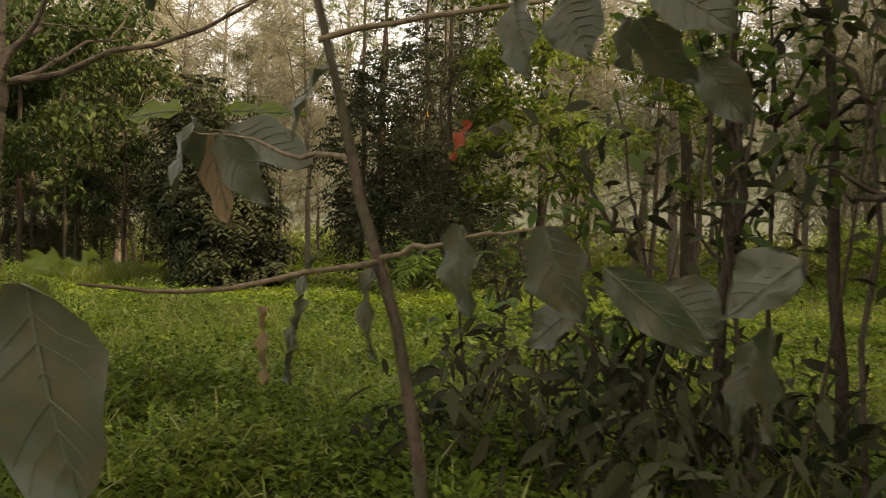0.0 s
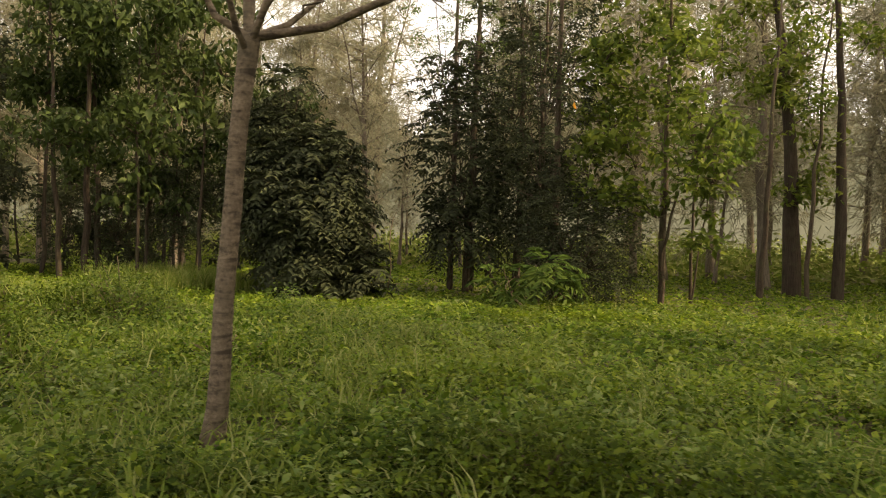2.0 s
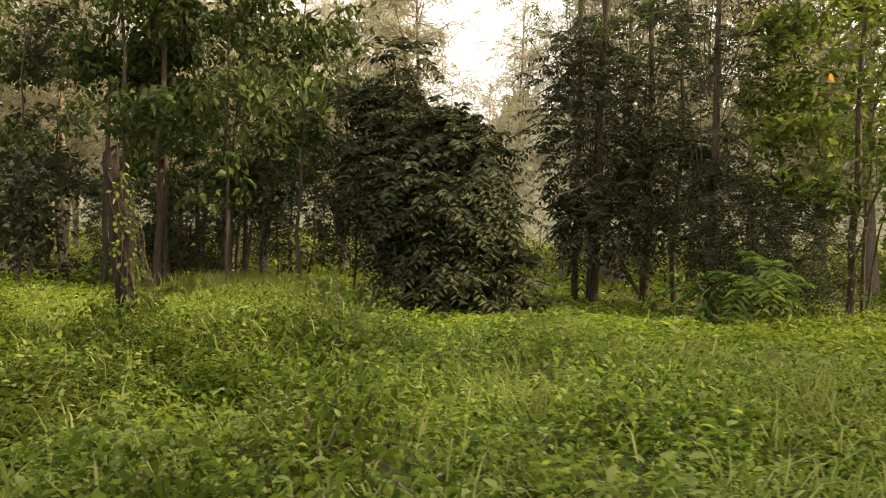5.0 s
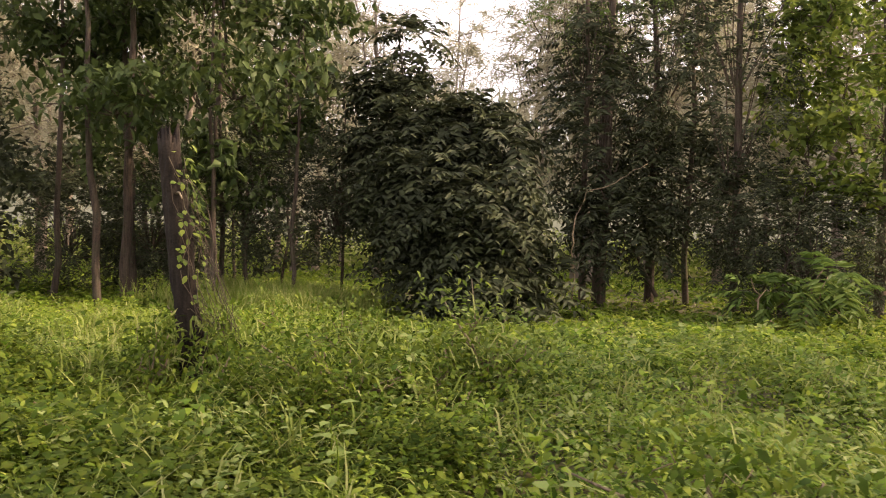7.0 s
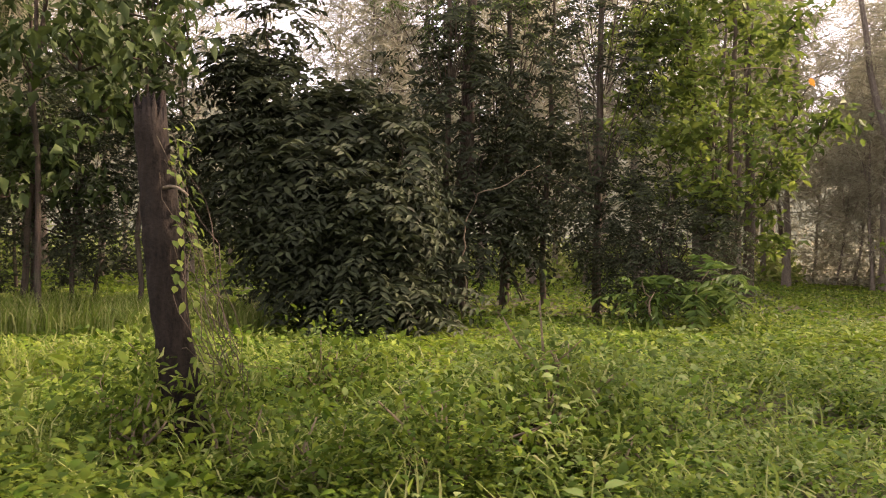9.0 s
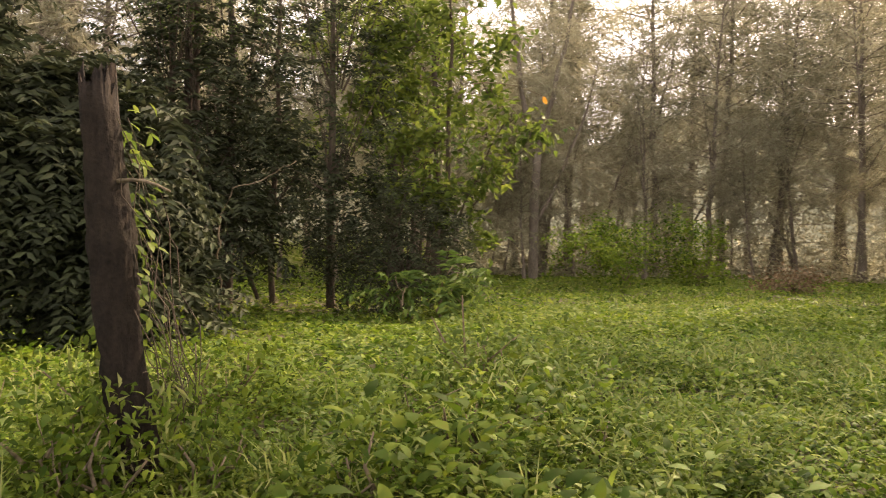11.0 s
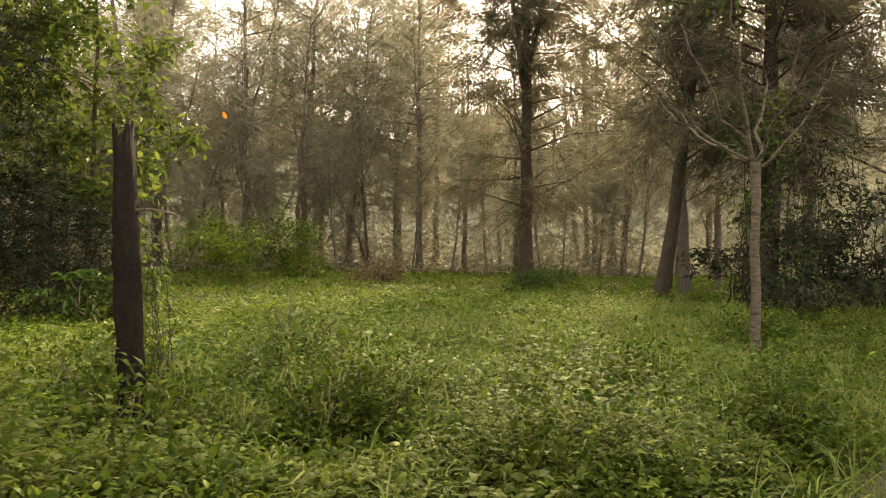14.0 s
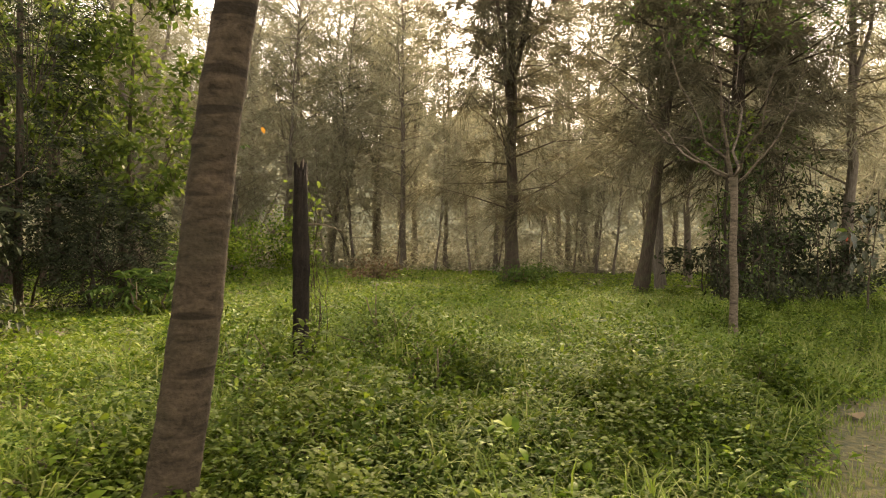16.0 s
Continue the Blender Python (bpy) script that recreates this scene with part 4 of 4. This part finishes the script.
for foot, tips in (((10.15, 38.9), ((-3.8, -1.5, 11), (2.6, -2.0, 7))), ((14.0, 33.0), ((-3.4, 1.0, 6),)), ((3.5, 36.0), ((2.8, -1.0, 12),))):
    for tip in tips:
        thing = empty_thing("bare_sapling", (*foot, 0), "thin bare sapling leaning among the pines", "tree", "bare saplings")
        g = Geo()
        p = bent((0, 0, 0), tip, 9, (0.3, 0, 0.6), 0.06)
        g.tube(p, np.linspace(0.09, 0.03, 9), 6, 0.04)
        g.part("trunk", BARK_HAZED_PINE, thing, True)
        g = Geo()
        for tw in limbs_on(p, 9, 0.3, 0.95, 1.6, 0.3, 0.2):
            g.tube(tw, np.linspace(0.03, 0.008, len(tw)), 4)
        tagged(g.part("branchwork", BARK_HAZED_PINE, thing), kind="stuff")
spots = []
for cx, cy, b0, b1, rings in ((-20, -1, 14, 90, ((40, 49), (51, 62), (64, 80))), (-9, 0, -74, 12, ((27, 35), (37, 47), (49, 62)))):
    for lo, hi in rings:
        step = 4.6 if lo < 50 else 6.5
        for k in range(int((b1 - b0) / step)):
            bearing, far = radians(b0 + step * (k + rng.uniform(0.1, 0.9))), rng.uniform(lo, hi)
            x, y = cx + far * math.sin(bearing), cy + far * math.cos(bearing)
            # the open glade stays free
            if -9 < x < 11 and y < 30 or y < 2 or math.hypot(x - 5.5, y - 15.5) < 6:
                continue
            # a gap of open sky beside the dark bush
            if -35.5 < math.degrees(math.atan2(x + 8, y + 0.5)) < -33.8 or -26 < math.degrees(math.atan2(x + 12.2, y + 0.1)) < -21.5:
                continue
            spots.append((x, y))
for k in range(10):
    bearing, far = radians(rng.uniform(-74, -20)), rng.uniform(20, 38)
    x, y = -11 + far * math.sin(bearing), 2 + far * math.cos(bearing)
    if not -40 < math.degrees(math.atan2(x + 8, y + 0.5)) < -29:
        spots.append((x, y))
spots += [(7.5, 36.5), (9.8, 41.5), (4.2, 40.5), (18, 34.5), (22.4, 38.6), (13, 33.8), (17.8, 38.9), (22.9, 35.2), (11.8, 36.5)]
# the three at negative y stay out of view, added to block light from behind
extra = [(5.0, 9.0), (7.5, 6.0), (10.5, 10.0), (13, 7), (4.5, 3.2), (-7, -8), (-18, -8), (-29, -2), (9, 1.5), (-8, 37), (-5, 33), (-3, 41), (-19, 26), (-27, 24.2), (-27.6, 41.7), (2.6, 40.0), (0.5, 36.0)]
for i, (x, y) in enumerate(extra + spots):
    k = kinds[i % 4]
    s = rng.uniform(0.8, 1.2) * (1.75 if math.hypot(x + 14, y) > 56 else 1.35 if math.hypot(x + 14, y) > 42 else 1.0)
    turn = rng.uniform(0, 6.28)
    if i < 4:
        placed(k, x, y, turn, s)
    else:
        copy_thing(k, Matrix.Translation((x, y, float(height(x, y)))) @ Matrix.Rotation(turn, 4, "Z") @ Matrix.Scale(s / k.scale[0], 4))

for k in range(32):
    bearing, far = radians(22 + 62 * (k + rng.random()) / 32), rng.uniform(36, 52)
    x, y = -20 + far * math.sin(bearing), -1 + far * math.cos(bearing)
    if abs(x - 5.5) + abs(y - 15.5) < 4 or x < 9 and y < 26:
        continue
    s = rng.uniform(0.45, 0.85)
    copy_thing(kinds[3], Matrix.Translation((x, y, float(height(x, y)))) @ Matrix.Rotation(rng.uniform(0, 6.28), 4, "Z") @ Matrix.Scale(s / kinds[3].scale[0], 4))

for x, y, turn, s in ((27.0, 24.3, 0.6, 1.15), (31.5, 27.5, 2.1, 1.3), (23.5, 20.6, 3.9, 0.95), (-29.7, 29.7, 1.0, 0.55), (-30.5, 35.0, 2.0, 0.62), (-32.0, 33.0, 3.0, 0.5), (-27.0, 31.5, 4.0, 0.5)):
    copy_thing(kinds[0], Matrix.Translation((x, y, float(height(x, y)))) @ Matrix.Rotation(turn, 4, "Z") @ Matrix.Scale(s / kinds[0].scale[0], 4))


# ---- thicket beside the start of the walk ----
rng = np.random.default_rng(25)
def big_leaf_sapling():
    thing = empty_thing("big_leaf_sapling", (-1.36, 1.72, 0), "sapling with large dull green leaves, some reddening", "sapling")
    o = np.array([-1.36, 1.72, 0])
    g = Geo()
    pts = np.array([(-1.36, 1.72, -0.05), (-1.37, 1.71, 0.5), (-1.40, 1.70, 0.8), (-1.46, 1.66, 1.2), (-1.55, 1.60, 1.55), (-1.63, 1.55, 1.95), (-1.70, 1.50, 2.3), (-1.74, 1.48, 2.9)]) - o
    g.tube(pts, np.linspace(0.024, 0.010, 8), 8, 0.04)
    g.part("trunk", BARK_BROWN, thing, True)
    arms = [[(-1.50, 1.63, 1.40), (-1.52, 1.35, 1.35), (-1.53, 1.0, 1.33), (-1.47, 0.72, 1.36)], [(-1.58, 1.58, 1.7), (-1.9, 1.66, 1.72), (-2.3, 1.78, 1.82), (-2.86, 1.85, 1.9)],
            [(-1.50, 1.63, 1.40), (-1.25, 1.66, 1.46), (-1.0, 1.7, 1.5)], [(-1.66, 1.53, 2.05), (-1.2, 1.7, 2.1), (-0.8, 1.9, 2.15)], [(-1.7, 1.5, 2.3), (-2.1, 1.4, 2.5), (-2.4, 1.5, 2.55)]]
    for a in arms:
        g = Geo()
        a = np.array(a) - o
        p, _ = along(a, np.linspace(0, 1, 10))
        g.tube(p + rng.normal(size=p.shape) * 0.006, np.linspace(0.010, 0.004, 10), 6)
        g.part("branch", TWIG, thing, True)

    def leaf(at, d, up, length, width, mat=BROAD_LEAF, name="leaf"):
        g = Geo()
        n, w = 9, 5
        d, up = unit(np.array(d, float)), np.array(up, float)
        s = unit(np.cross(up, d))
        nrm = np.cross(d, s)
        V = []
        curl, wave = rng.uniform(0.1, 0.35), rng.uniform(0, 6)
        for i in range(n):
            u = i / (n - 1)
            half = 0.5 * width * (math.sin(math.pi * u ** 0.8) ** 0.75 if 0 < u < 1 else 0.02)
            for j in range(w):
                v = (j / (w - 1) - 0.5) * 2
                V.append(np.array(at) - o + d * length * u + s * half * v + nrm * (-curl * length * u * u + 0.10 * width * abs(v) + 0.018 * math.sin(u * 14 + wave + v * 2) * abs(v)))
        f = []
        for i in range(n - 1):
            for j in range(w - 1):
                p = i * w + j
                f += [(p, p + w, p + w + 1), (p, p + w + 1, p + 1)]
        g.add(V, f)
        blade = g.part(name, mat, thing, True)
        if length > 0.2:
            V = np.array(V).reshape(n, w, 3)
            rib = Geo()
            lift = nrm * 0.0025
            rib.tube(V[:, 2] + lift, np.linspace(0.0045, 0.0012, n), 5)
            for i in range(1, n - 2):
                for j in (0, 4):
                    m = (V[i, 2], (V[i, 2] + V[i + 1, (2 + j) // 2]) / 2, V[i + 1, (2 + j) // 2], V[min(i + 2, n - 1), j] * 0.9 + V[i + 1, 2] * 0.1)
                    rib.tube(np.array(m) + lift, np.linspace(0.002, 0.0008, 4), 4)
            tagged(rib.part("venation", VEIN, blade), kind="stuff")

    leaf((-1.40, 0.60, 1.37), (0.28, 0.03, -0.95), (0.35, -1, 0.25), 0.42, 0.30)
    leaf((-1.46, 0.66, 1.37), (-0.35, 0.1, -0.9), (-0.2, -0.9, 0.3), 0.26, 0.11, BRIGHT_LEAF)
    leaf((-1.48, 0.68, 1.38), (-0.5, -0.1, 0.3), (-0.3, -0.6, 1), 0.10, 0.07, BRIGHT_LEAF)
    leaf((-1.46, 0.68, 1.38), (0.5, 0.3, 0.35), (-0.3, -0.6, 1), 0.09, 0.06, BRIGHT_LEAF)
    for dx, dy, dz, d, ln, wd, mat in ((0, 0, 0.1, (-0.9, -0.3, 0.05), 0.36, 0.15, BRIGHT_LEAF), (0.1, 0, 0.06, (-0.2, -0.4, -0.9), 0.36, 0.2, BROAD_LEAF), (0.15, 0.05, 0.0, (0.3, -0.2, -1), 0.4, 0.2, DRY),
                                       (0.3, 0, 0.0, (0.9, 0.2, -0.25), 0.42, 0.22, BROAD_LEAF), (0.15, 0.1, 0.1, (0.8, 0.7, 0.1), 0.34, 0.16, BRIGHT_LEAF), (0.35, -0.05, -0.02, (0.55, 0.1, -0.85), 0.34, 0.19, BROAD_LEAF),
                                       (0.0, 0.05, 0.05, (-0.5, 0.5, -0.5), 0.3, 0.16, BROAD_LEAF)):
        leaf((-2.86 + dx, 1.85 + dy, 1.88 + dz), d, (-0.3, -0.8, 0.7), ln, wd, mat)
    for at, d, ln, wd in (((-1.2, 1.62, 1.5), (0.1, -0.3, -0.9), 0.24, 0.18), ((-0.98, 1.68, 1.5), (0.35, -0.2, -0.8), 0.26, 0.2), ((-1.5, 1.6, 1.38), (-0.1, -0.3, -1), 0.26, 0.12), ((-1.75, 1.6, 1.4), (-0.3, -0.2, -0.8), 0.25, 0.09),
                          ((-0.85, 1.75, 1.4), (0.7, 0.2, -0.6), 0.34, 0.12), ((-1.6, 1.5, 1.95), (-0.2, -0.5, -0.6), 0.24, 0.13), ((-1.1, 1.7, 2.1), (0.3, -0.3, -0.9), 0.24, 0.14), ((-0.8, 1.9, 2.15), (0.8, 0.0, -0.5), 0.26, 0.16),
                          ((-2.4, 1.5, 2.5), (-0.6, 0, -0.6), 0.28, 0.15), ((-2.0, 1.4, 2.45), (0.1, -0.2, -0.9), 0.26, 0.14), ((-0.9, 1.85, 2.2), (0.2, 0.2, 0.5), 0.26, 0.15), ((-1.45, 1.3, 1.3), (-0.3, -0.2, -0.8), 0.22, 0.1)):
        leaf(at, d, (-0.5, -0.8, 0.6), ln, wd)
    for k in range(13):
        at = (rng.uniform(-1.25, 0.3), rng.uniform(1.75, 2.6), rng.uniform(1.15, 2.25))
        leaf(at, (rng.normal() * 0.5, rng.normal() * 0.5, -0.8), (-0.5 + rng.normal() * 0.3, -0.8, 0.7), rng.uniform(0.18, 0.3), rng.uniform(0.11, 0.19))
    leaf((-1.54, 2.12, 1.87), (-0.5, -0.1, -0.6), (-0.3, -0.9, 0.5), 0.15, 0.07, RED_LEAF)
    leaf((-1.55, 1.25, 1.28), (0, -0.1, -1), (-0.5, -0.8, 0.2), 0.2, 0.07, DRY)


big_leaf_sapling()
# undergrowth leaves carry the shade in their colour
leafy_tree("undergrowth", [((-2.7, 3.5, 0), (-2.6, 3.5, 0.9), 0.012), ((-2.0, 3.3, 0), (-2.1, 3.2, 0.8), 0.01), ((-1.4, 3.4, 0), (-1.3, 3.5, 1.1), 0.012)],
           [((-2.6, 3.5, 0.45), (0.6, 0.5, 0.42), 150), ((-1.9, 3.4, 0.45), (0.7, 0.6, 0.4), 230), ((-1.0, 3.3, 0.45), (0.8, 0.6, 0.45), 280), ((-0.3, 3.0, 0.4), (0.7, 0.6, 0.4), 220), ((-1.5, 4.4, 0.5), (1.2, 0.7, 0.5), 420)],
           SHADE_TONED_LEAF, BARK_DARK, "large-leaved undergrowth with thicket shade darkened into its leaves", (0.10, 0.24), OVAL, fall=0.9, slim=0.6)
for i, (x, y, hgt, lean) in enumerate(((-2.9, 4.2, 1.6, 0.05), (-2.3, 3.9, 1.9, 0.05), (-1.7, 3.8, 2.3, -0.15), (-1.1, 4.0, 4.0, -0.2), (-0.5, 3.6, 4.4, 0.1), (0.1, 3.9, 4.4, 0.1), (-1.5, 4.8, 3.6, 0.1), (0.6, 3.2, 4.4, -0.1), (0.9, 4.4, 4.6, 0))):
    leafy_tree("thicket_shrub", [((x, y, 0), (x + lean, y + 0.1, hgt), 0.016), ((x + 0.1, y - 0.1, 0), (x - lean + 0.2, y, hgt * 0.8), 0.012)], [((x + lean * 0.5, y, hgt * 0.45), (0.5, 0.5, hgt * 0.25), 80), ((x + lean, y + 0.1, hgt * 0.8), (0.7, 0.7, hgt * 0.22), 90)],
               (SHADE_TONED_LEAF, MID_LEAF, SHADE_TONED_LEAF, CANOPY_LEAF)[i % 4], BARK_DARK, "thin dark-stemmed shrub of the thicket", (0.08, 0.18), OVAL, "thicket shrubs", slim=0.75)
for x, y, lean, r, mat in ((-1.49, 4.8, 0.02, 0.042, MID_LEAF), (-1.27, 4.97, -0.05, 0.018, BRIGHT_LEAF), (-0.85, 5.0, -0.35, 0.045, MID_LEAF)):
    leafy_tree("pole_sapling", [((x, y, 0), (x + lean, y, 5.4), r)], [((x + lean * 0.5, y, 2.5), (0.8, 0.7, 0.8), 100), ((x + lean * 0.8, y, 4.2), (0.9, 0.9, 0.9), 170)],
               mat, BARK_DARK, "straight thin sapling standing in the thicket", (0.09, 0.18), OVAL, "pole saplings", slim=0.85)
# bushes at (0.9, 4.3) and (1.7, 3.0) are added to keep sun off the undergrowth
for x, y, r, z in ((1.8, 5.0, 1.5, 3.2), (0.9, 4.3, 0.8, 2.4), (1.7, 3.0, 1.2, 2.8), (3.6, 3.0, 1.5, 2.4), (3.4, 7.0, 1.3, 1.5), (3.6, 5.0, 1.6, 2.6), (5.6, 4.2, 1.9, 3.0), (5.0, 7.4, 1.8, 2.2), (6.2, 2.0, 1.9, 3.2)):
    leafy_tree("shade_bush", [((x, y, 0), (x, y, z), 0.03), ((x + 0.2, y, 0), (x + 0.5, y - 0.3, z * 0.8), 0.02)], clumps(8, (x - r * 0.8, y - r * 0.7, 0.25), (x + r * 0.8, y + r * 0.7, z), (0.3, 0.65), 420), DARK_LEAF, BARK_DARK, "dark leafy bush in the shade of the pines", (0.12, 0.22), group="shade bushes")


rng = np.random.default_rng(26)
# a dark mound of rank weeds in the clearing, and smaller ones; some shade in their colour
for x, y, r, z, n, mat in ((-13.5, 5.4, 0.7, 0.8, 1300, SPRAY_LEAF), (-14.1, 4.1, 0.7, 0.66, 1500, RANK_SHADE_LEAF), (-14.6, 3.7, 0.4, 0.5, 700, RANK_SHADE_LEAF), (-15.4, 6.2, 0.9, 0.6, 1500, RANK_SHADE_LEAF), (-12.7, 0.95, 0.55, 0.5, 900, RANK_SHADE_LEAF),
                           (-16.9, 2.7, 0.7, 0.5, 1200, RANK_SHADE_LEAF), (-18.3, 3.4, 0.7, 0.4, 800, RANK_SHADE_LEAF), (-9.9, 4.6, 0.7, 0.45, 800, HERB), (-9.6, 1.7, 0.55, 0.42, 800, RANK_SHADE_LEAF), (-13.6, 4.75, 0.65, 0.6, 1300, RANK_SHADE_LEAF), (-13.1, 4.3, 0.4, 0.4, 500, RANK_SHADE_LEAF), (-15.9, 2.5, 0.5, 0.4, 900, RANK_SHADE_LEAF), (-14.6, 2.4, 0.55, 0.38, 900, RANK_SHADE_LEAF), (-11.2, 2.9, 0.6, 0.5, 900, RANK_SHADE_LEAF),
                           (-14.6, 1.4, 0.55, 0.45, 900, RANK_SHADE_LEAF), (-11.0, 1.5, 0.45, 0.42, 600, RANK_SHADE_LEAF), (-17.5, 7.2, 0.9, 0.45, 900, HERB), (-5.5, 3.6, 0.7, 0.4, 700, RANK_SHADE_LEAF),
                           (-15.95, 4.05, 0.35, 0.6, 700, RANK_SHADE_LEAF), (-16.2, 4.5, 0.35, 0.7, 600, RANK_SHADE_LEAF), (-15.45, 4.3, 0.3, 0.55, 500, RANK_SHADE_LEAF)):
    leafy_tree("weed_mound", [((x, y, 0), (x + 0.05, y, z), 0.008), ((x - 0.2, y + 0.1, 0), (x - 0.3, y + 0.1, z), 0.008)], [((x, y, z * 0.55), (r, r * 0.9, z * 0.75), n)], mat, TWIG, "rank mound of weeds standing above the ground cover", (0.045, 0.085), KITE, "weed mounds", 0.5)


# broad-leaved weeds that stand out of the cover
def broadleaf_weed(x, y, h, big):
    z = float(height(x, y))
    thing = empty_thing("broadleaf_weed", (x, y, z), "weed with a few broad pale green leaves", "weed", "broad-leaved weeds")
    g = Geo()
    pts = bent((0, 0, 0), (0.05, -0.03, h), 7, (0.02, 0.01, 0), 0.006)
    g.tube(pts, np.linspace(0.007, 0.003, 7), 5)
    g.part("stem", HERB, thing, True)
    for k in range(7):
        p, _ = along(pts, np.array([1.0 - 0.09 * k]))
        az, el = 2.4 * k + rng.normal() * 0.3, 0.35 - 0.12 * k
        d = np.array([[math.cos(az) * math.cos(el), math.sin(az) * math.cos(el), math.sin(el)]])
        g = Geo()
        g.tube(np.stack([p[0], p[0] + d[0] * 0.05]), 0.002, 4)
        size = big * rng.uniform(0.75, 1.15)
        g.leaves(p + d * 0.05, d, np.array([(0.1 * rng.normal(), -0.2, 1.0)]), size, size * 0.62, OVAL)
        g.part("leaf", PALE_HERB, thing, True)


for x, y, h, big in ((-13.36, 3.0, 0.45, 0.11), (-13.1, 2.7, 0.4, 0.10), (-11.9, 2.5, 0.45, 0.10), (-13.7, 4.4, 0.7, 0.12), (-9.2, 3.0, 0.45, 0.10), (-16.6, 4.6, 0.55, 0.12), (-10.6, 2.0, 0.4, 0.09)):
    broadleaf_weed(x, y, h, big)


# ---- litter on the path ----
def dead_leaf(x, y, size, turn):
    thing = empty_thing("dead_leaf", (x, y, float(height(x, y)) + 0.01), "curled brown dead leaf lying on the path", "leaf", "dead leaves")
    g = Geo()
    g.leaves(np.array([(0, 0, 0.0)]), np.array([(math.cos(turn), math.sin(turn), 0.15)]), np.array([(0.1, 0.2, 1.0)]), size, size * 0.55, OVAL)
    g.part("blade", DRY, thing)


dead_leaf(-12.85, 0.14, 0.3, 0.5)
for k in range(26):
    dead_leaf(rng.uniform(-22, -8), rng.uniform(-1.3, 0.3), rng.uniform(0.06, 0.14), rng.uniform(0, 6.28))


# a pale dead branch hanging beside the dark bush, and one orange leaf on the leafy tree
thing = empty_thing("dead_branch", (-15.4, 13.2, 0), "thin pale dead branch leaning beside the dark bush", "branch")
g = Geo()
p, _ = along(np.array([(0, 0, 0), (0.02, 0, 0.9), (-0.05, 0, 1.6), (0.2, 0.1, 2.37), (0.75, 0.2, 2.6), (1.3, 0.25, 2.9)]), np.linspace(0, 1, 24))
g.tube(p + rng.normal(size=p.shape) * 0.02, np.linspace(0.02, 0.006, 24), 5)
g.part("stem", TWIG, thing, True)
thing = empty_thing("orange_leaf", (-10.0, 12.2, 4.1), "single orange dying leaf on a thin twig", "leaf")
g = Geo()
g.tube(bent((-0.9, 1.2, 0.4), (0, 0, 0), 6, (0, 0, 0.1)), np.linspace(0.012, 0.004, 6), 4)
g.part("twig", TWIG, thing)
g = Geo()
g.leaves(np.zeros((1, 3)), np.array([(0.3, -0.3, -0.9)]), np.array([(-0.6, -0.7, 0.2)]), 0.16, 0.09, OVAL)
g.part("blade", ORANGE, thing)
